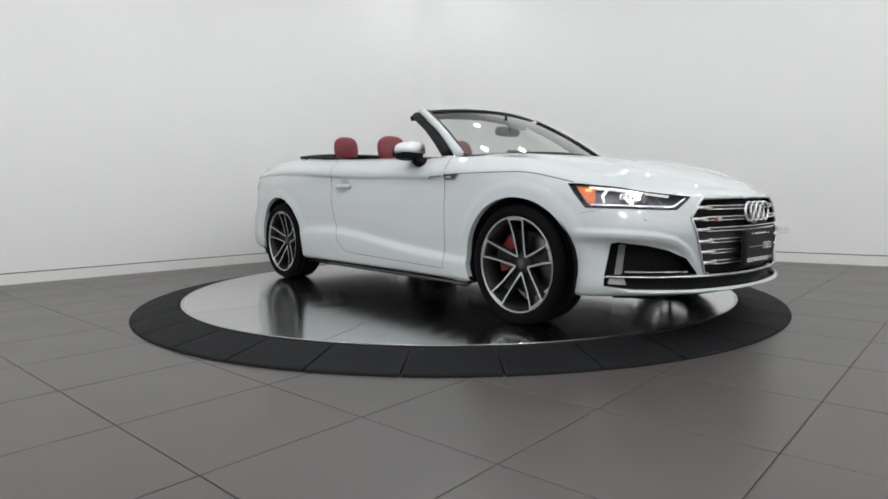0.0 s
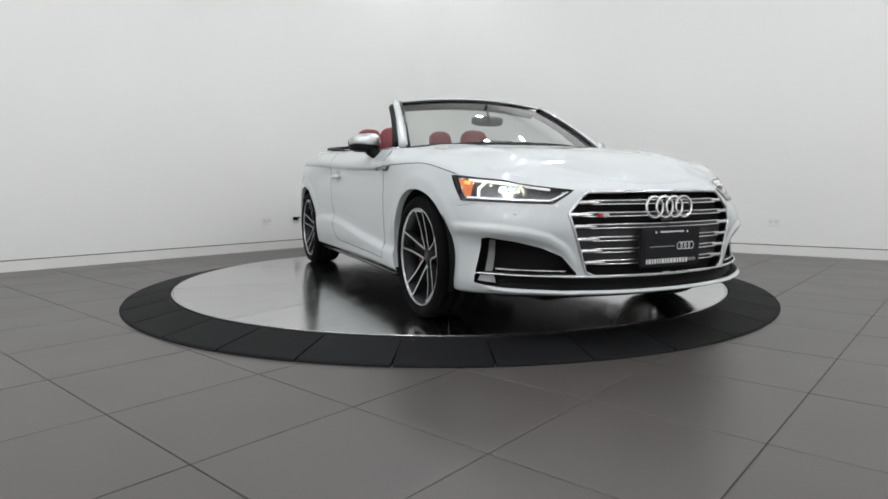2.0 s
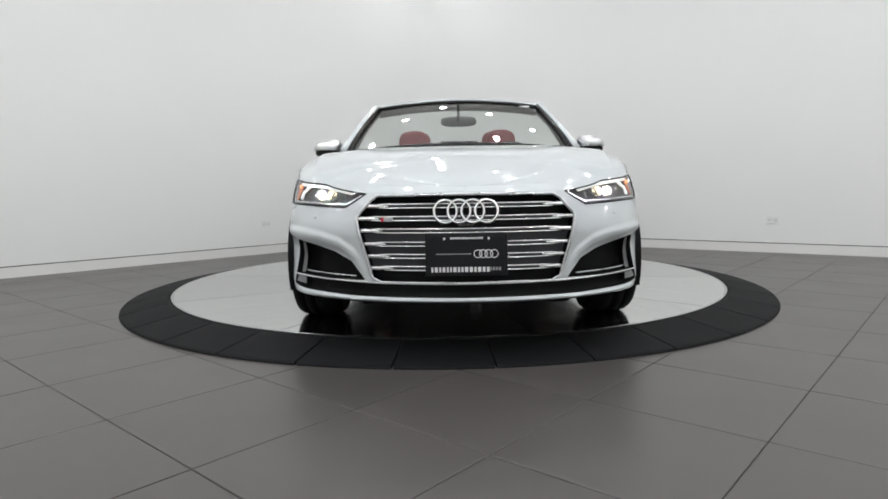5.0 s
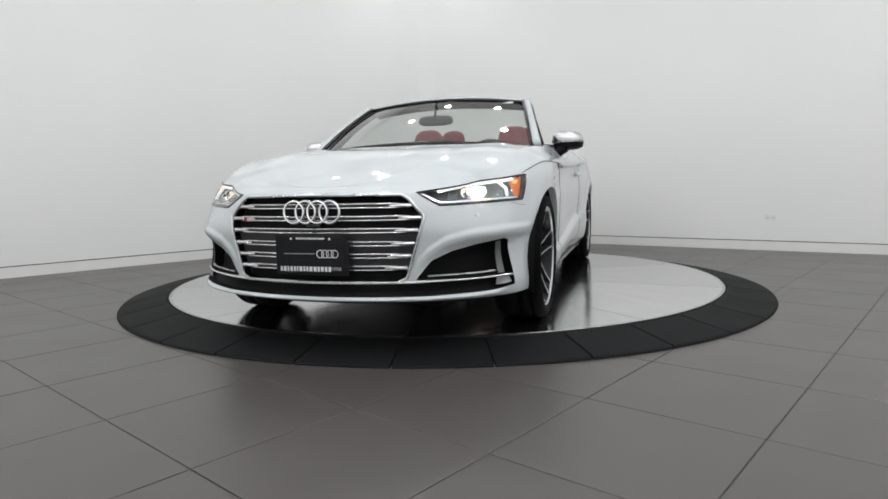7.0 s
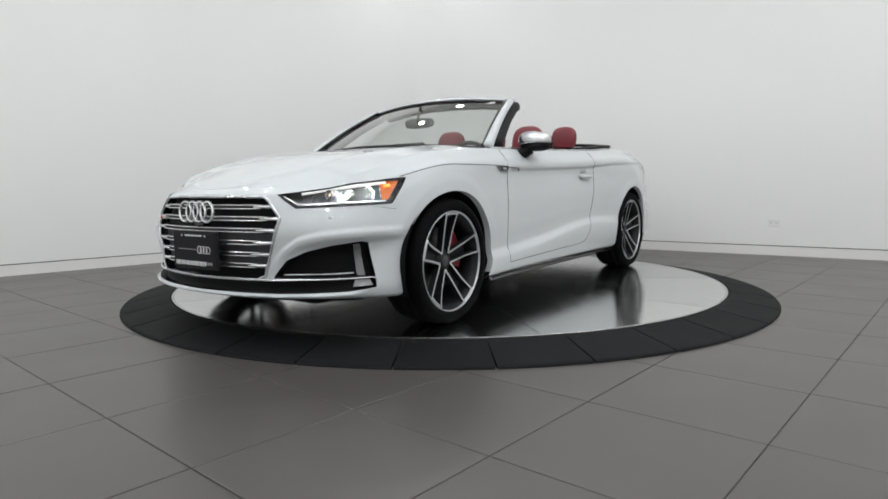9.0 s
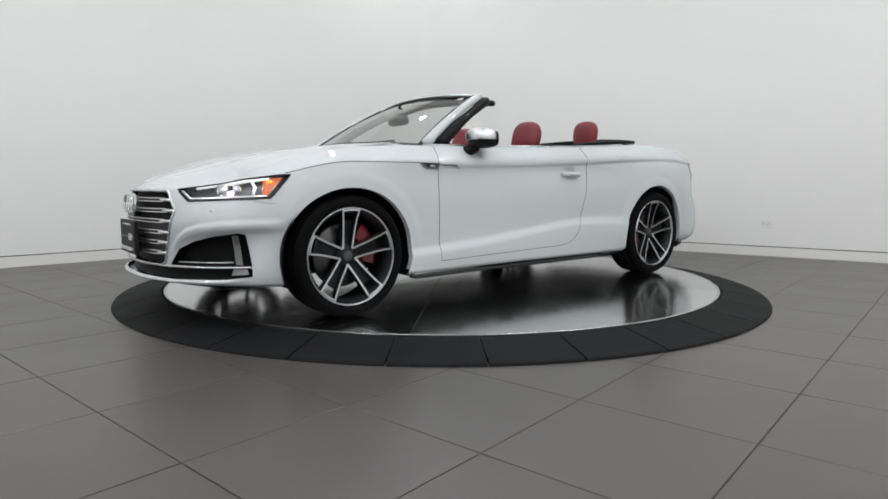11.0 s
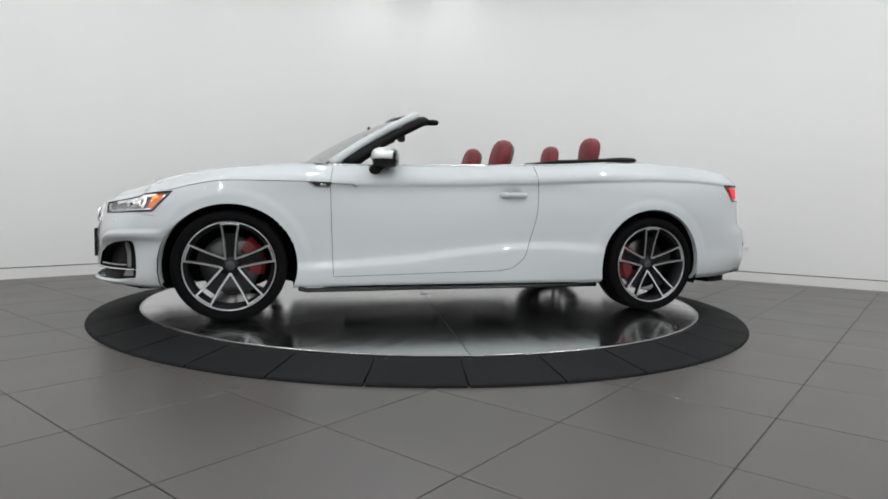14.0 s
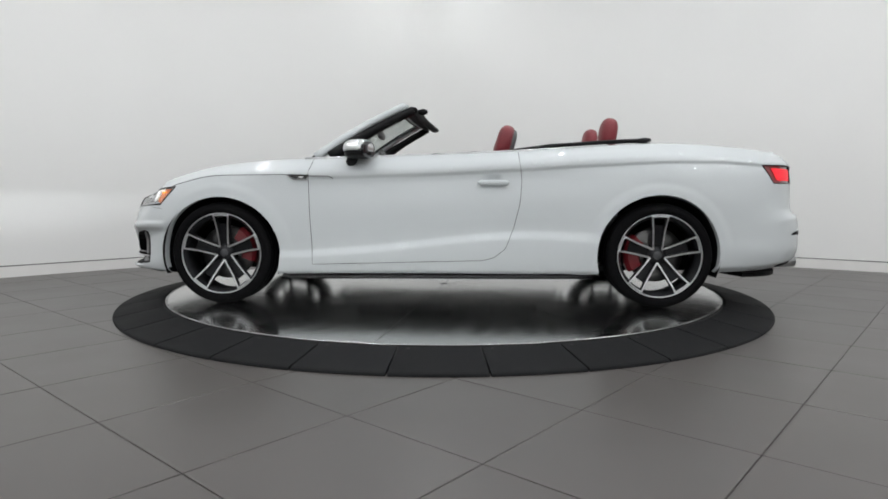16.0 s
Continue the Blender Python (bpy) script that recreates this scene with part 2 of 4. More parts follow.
wall("wall_west", CORNER, FAR_L, "plain white painted showroom wall with flush baseboard")
wall("wall_east", CORNER, FAR_R, "plain white painted showroom wall with flush baseboard")
# these two walls are never in view: added to close the room and bounce light
wall("wall_south", FAR_L, BACK, "plain white wall added out of view behind the viewer")
wall("wall_southeast", FAR_R, BACK, "plain white wall added out of view behind the viewer")

# soft cove where the two white walls meet
cove, cf = [], []
ra = 0.45
A0, B0 = CORNER + DIR_L * ra, CORNER + DIR_R * ra
for k in range(13):
    t = k / 12
    p = A0 * (1 - t) ** 2 + CORNER * 2 * t * (1 - t) + B0 * t * t
    cove += [(p.x, p.y, 0.0), (p.x, p.y, CEIL)]
put("wall_cove", cove, [(2 * k, 2 * k + 2, 2 * k + 3, 2 * k + 1) for k in range(12)], M_WALL)
tagged(bpy.data.objects["wall_cove"], "rounded white corner between the walls", "wall", kind="structure")

big = [CORNER - DIR_L * 0.3 - DIR_R * 0.3, FAR_L + DIR_L * 0.3 - DIR_R * 0.3, BACK + (DIR_L + DIR_R) * 0.3, FAR_R + DIR_R * 0.3 - DIR_L * 0.3]
ceiling = prism("ceiling", big, CEIL, CEIL + 0.12, M_CEIL)
tagged(ceiling, "plain white ceiling with recessed round downlights", "ceiling", kind="structure")
floor = prism("floor", big, -0.12, -0.004, M_GROUT)
tagged(floor, "grey porcelain tiled showroom floor with dark joints", "floor", kind="structure")


# ---- turntable ----
def disc_thing():
    prof = [(0.0, 0.0), (DISC_R - 0.012, 0.0), (DISC_R - 0.003, -0.003), (DISC_R, -0.008), (DISC_R, -0.055), (0.0, -0.055)]
    ob = put("turntable_disc", *lathe(prof, 128), M_SEAM, smooth=False)
    tagged(ob, "round brushed steel turntable plate under the car", "turntable")
    put("edge_band", *lathe([(DISC_R - 0.016, 0.0), (DISC_R - 0.015, 0.0025), (DISC_R - 0.006, 0.0025), (DISC_R - 0.003, 0.0)], 128),
        M_STEEL_RIM, ob, "polished steel edge band")
    # ten sector plates with open joints
    n, k = 10, 13
    step = 2 * math.pi / n
    vs = []
    for i in range(k):
        a = step * i / (k - 1)
        for r in (0.03, 0.7, 1.4, DISC_R - 0.017):
            g = 0.0022 / r
            b = min(max(a, g), step - g)
            vs.append((r * math.cos(b), r * math.sin(b), 0.0012))
    first = put("plate", vs, grid_faces(k, 4, 0, True), M_STEEL, ob, smooth=False)
    for i in range(n):
        o = first if i == 0 else new("plate", first.data)
        o.parent = ob
        o.matrix_basis = Matrix.Rotation(radians(47.5) + i * step, 4, "Z")
    return ob


disc = disc_thing()
disc.location = (0, 0, DISC_Z)


def ramp_ring():
    ring = put("turntable_surround", *lathe([(DISC_R + 0.006, 0.0), (DISC_R + 0.006, DISC_Z - 0.008), (RING_R - 0.05, 0.004), (RING_R - 0.05, 0.0)], 132, close=True), M_SEAM)
    tagged(ring, "low black rubber ramp ring round the turntable", "turntable surround")
    n = 33
    step = 2 * math.pi / n
    r0, r1 = DISC_R + 0.012, RING_R
    zi, zo, zb = DISC_Z - 0.004, 0.012, 0.0
    vs, fs = [], []
    k = 7
    for i in range(k):
        a = (i / (k - 1)) * (step - 0.0042)
        for r, z in ((r0, zb), (r0, zi - 0.004), (r0 + 0.004, zi), (r1 - 0.02, zo + 0.004), (r1 - 0.006, zo), (r1, zo - 0.008), (r1, zb)):
            vs.append((r * math.cos(a), r * math.sin(a), z))
    fs = grid_faces(k, 7)
    fs += [tuple(range(7)), tuple(range((k - 1) * 7, k * 7))[::-1]]
    first = put("ramp_segment", vs, fs, M_RUBBER, ring, smooth=False)
    bv, bf = lathe([(0.0, 0.0015), (0.009, 0.0015), (0.011, 0.0)], 10)
    tilt = -math.atan2(zi - zo, r1 - r0)
    for i in range(n):
        a = radians(-95.9) + i * step
        if i:
            o = new("ramp_segment", first.data)
            o.parent = ring
        else:
            o = first
        o.matrix_basis = Matrix.Rotation(a, 4, "Z")
        rb = r0 + 0.028
        m = Matrix.Rotation(a + 0.022, 4, "Z") @ Matrix.Translation((rb, 0, zi - 0.0045)) @ Matrix.Rotation(-tilt, 4, "Y")
        put("bolt", [m @ Vector(v) for v in bv], bf, M_SEAM, ring)
    return ring


ramp_ring()


# ---- the car: x ahead, y to its left, z up from the plate, origin midway between the axles ----
AXLE = 1.3845
OUT = [(2.275, 0), (2.262, 0.2), (2.217, 0.4), (2.130, 0.6), (2.020, 0.750), (1.873, 0.844), (1.64, 0.894), (AXLE, 0.917), (1.0, 0.916),
       (0.5, 0.908), (0.0, 0.906), (-0.6, 0.912), (-1.0, 0.918), (-AXLE, 0.922), (-1.7, 0.907), (-1.98, 0.868), (-2.20, 0.79),
       (-2.34, 0.65), (-2.41, 0.42), (-2.435, 0.2), (-2.44, 0)]
# profile rows at points of the outline: nine levels of (height, inset), bottom edge to belt or bonnet edge
PROFILE = {
    0: [(.200, .09), (.208, .012), (.222, -.012), (.238, .012), (.40, .008), (.50, .006), (.60, .014), (.680, .034), (.708, .086)],
    2: [(.200, .09), (.208, .012), (.222, -.012), (.238, .014), (.40, .010), (.50, .006), (.60, .022), (.680, .054), (.716, .112)],
    4: [(.202, .07), (.212, .008), (.232, -.010), (.252, .012), (.41, .030), (.505, .002), (.63, .047), (.705, .124), (.755, .180)],
    5: [(.198, .05), (.214, .010), (.265, .002), (.340, .010), (.43, .018), (.52, .002), (.64, .022), (.733, .070), (.795, .136)],
    7: [(.185, .04), (.215, .014), (.300, .004), (.400, .000), (.52, -.003), (.63, -.006), (.74, .000), (.828, .022), (.902, .135)],
    8: [(.195, .05), (.215, .020), (.300, .004), (.355, .020), (.48, .013), (.63, .009), (.75, .014), (.832, .012), (.930, .105)],
    9: [(.200, .06), (.220, .028), (.330, .001), (.385, .026), (.50, .018), (.64, .012), (.77, .017), (.840, .008), (.943, .078)],
    11: [(.205, .06), (.225, .030), (.430, .001), (.485, .025), (.58, .017), (.68, .012), (.80, .017), (.886, .008), (.985, .078)],
    13: [(.210, .05), (.240, .018), (.360, .002), (.460, .000), (.56, -.004), (.68, -.006), (.80, .000), (.929, .030), (1.030, .150)],
    15: [(.235, .05), (.270, .015), (.360, .005), (.440, .010), (.52, .012), (.64, .020), (.78, .035), (.908, .062), (1.000, .150)],
    17: [(.260, .08), (.300, .020), (.380, .000), (.460, .000), (.56, .010), (.62, .050), (.78, .062), (.900, .075), (.960, .120)],
    20: [(.260, .08), (.300, .020), (.380, .000), (.460, .000), (.56, .010), (.62, .050), (.78, .062), (.900, .075), (.955, .120)]}


def natural(ts, ys, q):
    n = len(ts)
    h = np.diff(ts)
    a, b = np.eye(n), np.zeros(n)
    for i in range(1, n - 1):
        a[i, i - 1:i + 2] = h[i - 1], 2 * (h[i - 1] + h[i]), h[i]
        b[i] = 6 * ((ys[i + 1] - ys[i]) / h[i] - (ys[i] - ys[i - 1]) / h[i - 1])
    m = np.linalg.solve(a, b)
    i = np.clip(np.searchsorted(ts, q, side="right") - 1, 0, n - 2)
    t0, t1 = ts[i + 1] - q, q - ts[i]
    return (m[i] * t0**3 + m[i + 1] * t1**3) / (6 * h[i]) + (ys[i] / h[i] - m[i] * h[i] / 6) * t0 + (ys[i + 1] / h[i] - m[i + 1] * h[i] / 6) * t1


_front = [(x, -y) for x, y in OUT[3:0:-1]]
_rear = [(x, -y) for x, y in OUT[-2:-5:-1]]
_ring = np.array(_front + OUT + _rear, float)
_arc = np.concatenate([[0], np.cumsum(np.hypot(*np.diff(_ring, axis=0).T))])
_arc -= _arc[3]
ARC = _arc[3:3 + len(OUT)]
S_END = float(ARC[-1])


def plan(s):
    s = np.asarray(s, float)
    return natural(_arc, _ring[:, 0], s), natural(_arc, _ring[:, 1], s)


def plan_normal(s):
    x0, y0 = plan(s - 1e-3)
    x1, y1 = plan(s + 1e-3)
    dx, dy = x1 - x0, y1 - y0
    d = np.hypot(dx, dy)
    return dy / d, -dx / d


_keys = sorted(PROFILE)
_LZ = np.array([[PROFILE[k][j][0] for k in _keys] for j in range(9)])
_LO = np.array([[PROFILE[k][j][1] for k in _keys] for j in range(9)])
_KS = ARC[_keys]


def levels(s):
    z = np.array([spline(_KS, r, s) for r in _LZ])
    o = np.array([spline(_KS, r, s) for r in _LO])
    return z, o


def ramp(v, a, b):
    """Smooth step from 0 at a to 1 at b."""
    k = np.clip((v - a) / (b - a), 0, 1)
    return k * k * (3 - 2 * k)


SHOULDER = ([-2.15, -1.75, -1.38, -0.95, -0.5, 0.0, 0.5, 0.8], [.894, .914, .911, .891, .863, .838, .822, .816])
BROW = ([.44, .50, .57, .66, .75, .82, .88], [.335, .415, .462, .487, .500, .506, .508])


def relief(s, z, x, y):
    """Creases pressed into the skin: the inset that they add at a place of the flank."""
    # undercut below the shoulder line, from the wing vent to the tail
    dz = np.interp(x, *SHOULDER) - z
    ends = ramp(x, -2.15, -1.95) * (1 - ramp(x, .70, .82))
    o = .0135 * ramp(dz, -.004, .012) * np.exp(-np.clip(dz, 0, 1) / .075) * ends
    # flared band round each wheel arch
    for x0, r in ((AXLE + .012, .385), (-AXLE + .008, .378)):
        d = np.hypot(x - x0, (z - .330) * r / (r - .012)) - r
        low = ramp(z, .30, .50) * (np.abs(y) > .6)
        o = o - .0055 * (1 - ramp(d, .035, .095)) * low
    # brow over the side air intake
    zb = np.interp(np.abs(y), *BROW)
    dz = z - zb
    nose = ramp(x, 1.72, 1.86) * ramp(np.abs(y), .44, .53)
    o = o - .012 * nose * (1 - ramp(dz, .004, .034)) * ramp(dz, -.045, -.008)
    # hollow behind the door handle
    return o + .015 * np.exp(-((x + .345) / .052) ** 4 - ((z - .797) / .024) ** 2)


def blend(xs, ys, q):
    """spline() for many columns at once: one q for each column of xs and ys."""
    h, d = np.diff(xs, axis=0), np.diff(ys, axis=0) / np.diff(xs, axis=0)
    m = np.empty(xs.shape)
    m[0], m[-1] = d[0], d[-1]
    w1, w2 = 2 * h[1:] + h[:-1], h[1:] + 2 * h[:-1]
    same = d[:-1] * d[1:] > 0
    a, b = np.where(same, d[:-1], 1.0), np.where(same, d[1:], 1.0)
    m[1:-1] = np.where(same, (w1 + w2) / (w1 / a + w2 / b), 0.0)
    q = np.clip(q, xs[0], xs[-1])
    i = np.clip((xs <= q[None, :]).sum(0) - 1, 0, len(xs) - 2)
    c = np.arange(len(q))
    hh = h[i, c]
    u = (q - xs[i, c]) / hh
    return ((2 * u**3 - 3 * u**2 + 1) * ys[i, c] + (u**3 - 2 * u**2 + u) * hh * m[i, c]
            + (-2 * u**3 + 3 * u**2) * ys[i + 1, c] + (u**3 - u**2) * hh * m[i + 1, c])


def skin_many(s, z, inset=0.0):
    """Points of the car's left flank (or front, or tail) at arcs s and heights z."""
    s, z = np.asarray(s, float), np.asarray(z, float)
    lz, lo = levels(np.clip(np.abs(s), 0, S_END))
    x, y = plan(s)
    o = blend(lz, lo, z) + inset + relief(s, z, x, y)
    nx, ny = plan_normal(s)
    # the outline runs from nose to tail along the left side; its outward normal points away from the car
    return np.stack([x - o * nx * SIGN, y - o * ny * SIGN, z], 1)


def skin(s, z, inset=0.0):
    return Vector(skin_many([s], [z], inset)[0])


SIGN = 1.0
_n = plan_normal(np.array(0.0))
SIGN = 1.0 if float(_n[0]) > 0 else -1.0

_S = np.linspace(0, S_END, 2400)
_X, _Y = plan(_S)


def s_x(x):
    """Arc where the flank reaches x."""
    return float(np.interp(-x, -_X, _S))


def s_y(y):
    """Arc where the nose reaches y."""
    k = _S < s_x(1.9)
    return float(np.interp(y, _Y[k], _S[k]))


def s_t(y):
    """Arc where the tail reaches y."""
    k = _S > s_x(-2.0)
    return float(np.interp(-y, -_Y[k], _S[k]))


def arch(x0, z0, r, rz, drop):
    pts = []
    for k in range(41):
        a = math.pi * (-0.12 + 1.24 * k / 40)
        pts.append((s_x(x0 + r * math.cos(a)), z0 + rz * math.sin(a)))
    return [(pts[0][0], drop)] + pts + [(pts[-1][0], drop)]


ARCH_F = arch(AXLE + 0.012, 0.330, 0.385, 0.362, 0.0)
ARCH_R = arch(-AXLE + 0.008, 0.330, 0.378, 0.378, 0.0)
GRILLE = [(-0.2, .294), (s_y(.375), .294), (s_y(.415), .312), (s_y(.490), .578), (s_y(.428), .654), (s_y(.398), .672), (-0.2, .675)]
LAMP = [(s_y(.462), .681), (s_y(.555), .622), (s_y(.70), .628), (s_x(1.820), .640), (s_x(1.715), .756), (s_x(1.775), .752), (s_x(1.895), .738),
        (s_y(.775), .728), (s_y(.70), .712), (s_y(.58), .695)]
FOG = [(s_y(.45), .302), (s_y(.515), .385), (s_y(.60), .425), (s_y(.70), .452), (s_x(1.965), .470), (s_x(1.937), .462), (s_x(1.910), .302)]
STRIP = [(-0.2, .230), (s_y(.5), .232), (s_y(.75), .243), (s_x(1.910), .258), (s_x(1.910), .298), (s_y(.45), .291), (-0.2, .289)]
TAIL = [(s_x(-2.045), .895), (s_x(-2.125), .782), (s_t(.58), .785), (s_t(.55), .865), (s_t(.64), .897)]
DOOR = [(s_x(.800), 1.2), (s_x(.822), .84), (s_x(.815), .60), (s_x(.800), .262), (s_x(-.28), .292), (s_x(-.36), .312), (s_x(-.430), .372),
        (s_x(-.482), .508), (s_x(-.518), .655), (s_x(-.528), .80), (s_x(-.505), 1.2)]
F_BUMP = [(-0.2, 0), (s_x(1.785), 0), (s_x(1.785), .612), (s_x(1.86), .618), (s_y(.70), .618), (s_y(.47), .672), (-0.2, .700)]
R_BUMP = [(s_x(-1.745), 0), (S_END + .2, 0), (S_END + .2, .64), (s_x(-1.98), .655), (s_x(-1.76), .63)]


def inside(poly, s, z):
    hit = np.zeros(np.shape(s), bool)
    n = len(poly)
    for i in range(n):
        (x0, y0), (x1, y1) = poly[i], poly[(i + 1) % n]
        c = ((y0 > z) != (y1 > z)) & (s < (x1 - x0) * (z - y0) / (y1 - y0 + 1e-12) + x0)
        hit ^= c
    return hit


def nearest(poly, s, z):
    """Nearest places on the polygon's outline."""
    best, bs, bz = np.full(np.shape(s), 1e9), np.array(s), np.array(z)
    n = len(poly)
    for i in range(n):
        (x0, y0), (x1, y1) = poly[i], poly[(i + 1) % n]
        dx, dy = x1 - x0, y1 - y0
        t = np.clip(((s - x0) * dx + (z - y0) * dy) / (dx * dx + dy * dy + 1e-12), 0, 1)
        px, py = x0 + t * dx, y0 + t * dy
        d = np.hypot(s - px, z - py)
        k = d < best
        best, bs, bz = np.where(k, d, best), np.where(k, px, bs), np.where(k, py, bz)
    return best, bs, bz


CUTS = [ARCH_F, ARCH_R, GRILLE, LAMP, FOG, STRIP, TAIL]
LINES = [DOOR, F_BUMP, R_BUMP]


def flank():
    """The flank as a grid: points, normals, and the faces sorted into panels."""
    nu, nv = 640, 100
    s = np.linspace(0, S_END, nu)
    lz, _ = levels(s)
    zz = lz[0][:, None] + (lz[8] - lz[0])[:, None] * np.linspace(0, 1, nv)[None, :]
    ss = np.repeat(s[:, None], nv, 1)
    top = zz[:, -1].copy()
    cell = S_END / nu
    done = np.zeros(ss.shape, bool)
    for poly in CUTS + LINES:
        d, ps, pz = nearest(poly, ss, zz)
        k = (d < 0.60 * np.maximum(cell, (top - lz[0])[:, None] / nv)) & ~done & (pz < top[:, None] - 0.002)
        k[:, -1] = False
        k[0], k[-1] = False, False
        ss, zz = np.where(k, ps, ss), np.where(k, pz, zz)
        done |= k
    pts = skin_many(ss.ravel(), zz.ravel())
    g = pts.reshape(nu, nv, 3)
    du, dv = np.gradient(g, axis=0), np.gradient(g, axis=1)
    nrm = np.cross(du, dv)
    nrm /= np.linalg.norm(nrm, axis=2)[..., None] + 1e-12
    faces = {}
    cs = (ss[:-1, :-1] + ss[1:, :-1] + ss[1:, 1:] + ss[:-1, 1:]) / 4
    cz = (zz[:-1, :-1] + zz[1:, :-1] + zz[1:, 1:] + zz[:-1, 1:]) / 4
    gone = np.zeros(cs.shape, bool)
    for poly in CUTS:
        gone |= inside(poly, cs, cz)
    door, fb, rb = (inside(p, cs, cz) for p in LINES)
    crease = spline(_KS, _LZ[7], cs.ravel()).reshape(cs.shape)
    bonnet = (cz > crease) & (cs < s_x(0.93))
    kind = np.where(gone, "", np.where(bonnet, "bonnet", np.where(door, "door", np.where(fb, "front_bumper", np.where(rb, "rear_bumper", "flank")))))
    return pts, nrm.reshape(-1, 3), kind, nu, nv


def panel(name, pts, nrm, quads, parent, label, sides=(1,)):
    """A body panel from chosen quads of the flank, on one side or mirrored on both."""
    vs, ns, fs = [], [], []
    used = sorted({i for q in quads for i in q})
    for sd in sides:
        at = {i: len(vs) + k for k, i in enumerate(used)}
        f = np.array([1, sd, 1])
        vs += list(pts[used] * f)
        ns += list(nrm[used] * f)
        fs += [tuple(at[i] for i in (q if sd > 0 else q[::-1])) for q in quads]
    return put(name, vs, fs, M_PAINT, parent, label, normals=ns)


def mirror_pts(ps, sd):
    return [Vector((p[0], p[1] * sd, p[2])) for p in ps]


def on_skin(poly, inset=0.0, closed=True, step=0.02):
    """Points along an outline on the flank."""
    out = []
    n = len(poly)
    for i in range(n if closed else n - 1):
        (a, b), (c, d) = poly[i], poly[(i + 1) % n]
        k = max(1, int(math.hypot(c - a, d - b) / step))
        out += [skin(a + (c - a) * j / k, b + (d - b) * j / k, inset) for j in range(k)]
    if not closed:
        out.append(skin(*poly[-1], inset))
    return out


def span(poly, s):
    zs = []
    n = len(poly)
    for i in range(n):
        (x0, y0), (x1, y1) = poly[i], poly[(i + 1) % n]
        if (x0 <= s) != (x1 <= s):
            zs.append(y0 + (y1 - y0) * (s - x0) / (x1 - x0))
    return (min(zs), max(zs)) if zs else None


def patch(name, poly, inset, mat, parent, label="", side=1, step=0.012, rows=10, both=False, thick=0.0):
    """A sheet under an outline on the flank; with its edge walls when it lies deeper."""
    lo, hi = min(p[0] for p in poly) + 1e-4, max(p[0] for p in poly) - 1e-4
    if both:
        lo = 0.0
    n = max(3, int((hi - lo) / step))
    cols = []
    for i in range(n + 1):
        s = lo + (hi - lo) * i / n
        z = span(poly, s)
        if z:
            cols.append([skin(s, z[0] + (z[1] - z[0]) * j / rows, inset(s, z[0] + (z[1] - z[0]) * j / rows) if callable(inset) else inset) for j in range(rows + 1)])
    vs, fs = [], []
    for sd in ((1, -1) if both else (side,)):
        off = len(vs)
        vs += [(p.x, p.y * sd, p.z) for c in cols for p in c]
        fs += grid_faces(len(cols), rows + 1, off, sd < 0)
    return put(name, vs, fs, mat, parent, label)


def rim_wall(name, poly, depth, mat, parent, side=1, closed=True):
    a, b = on_skin(poly, -0.001, closed), on_skin(poly, depth, closed)
    n = len(a)
    vs = [(p.x, p.y * side, p.z) for q in zip(a, b) for p in q]
    fs = [(2 * i, 2 * ((i + 1) % n), 2 * ((i + 1) % n) + 1, 2 * i + 1) for i in range(n if closed else n - 1)]
    return put(name, vs, fs, mat, parent)


BONNET_Z = ([0.80, 1.05, 1.41, 1.77, 2.0, 2.14, 2.195], [.972, .962, .928, .864, .793, .738, .703])
DECK_Z = ([-2.33, -2.25, -2.05, -1.77, -1.45, -1.05], [.952, .985, 1.035, 1.072, 1.078, 1.060])


def lid(name, s0, s1, table, parent, label, ridge, n=90, w=40, power=2.6):
    """Bonnet or boot: rows across the car between the flanks' upper edges, crowned."""
    vs = []
    xs, zs = np.array(table[0]), np.array(table[1])
    for i in range(n + 1):
        s = s0 + (s1 - s0) * i / n
        lz, _ = levels(np.array(s))
        e = skin(s, float(lz[-1]))
        zc = max(float(natural(xs, zs, np.array(min(max(e.x, xs[0]), xs[-1])))), e.z + 0.002)
        for j in range(-w, w + 1):
            t = j / w
            z = e.z + (zc - e.z) * (1 - abs(t) ** power)
            z += ridge * math.exp(-((abs(t) - 0.70) / 0.10) ** 2) * min(1, i / 12, (n - i) / 8 + 0.4) * min(1, e.y / 0.6)
            vs.append((e.x, e.y * t, z))
    return put(name, vs, grid_faces(n + 1, 2 * w + 1, 0, True), M_PAINT, parent, label)


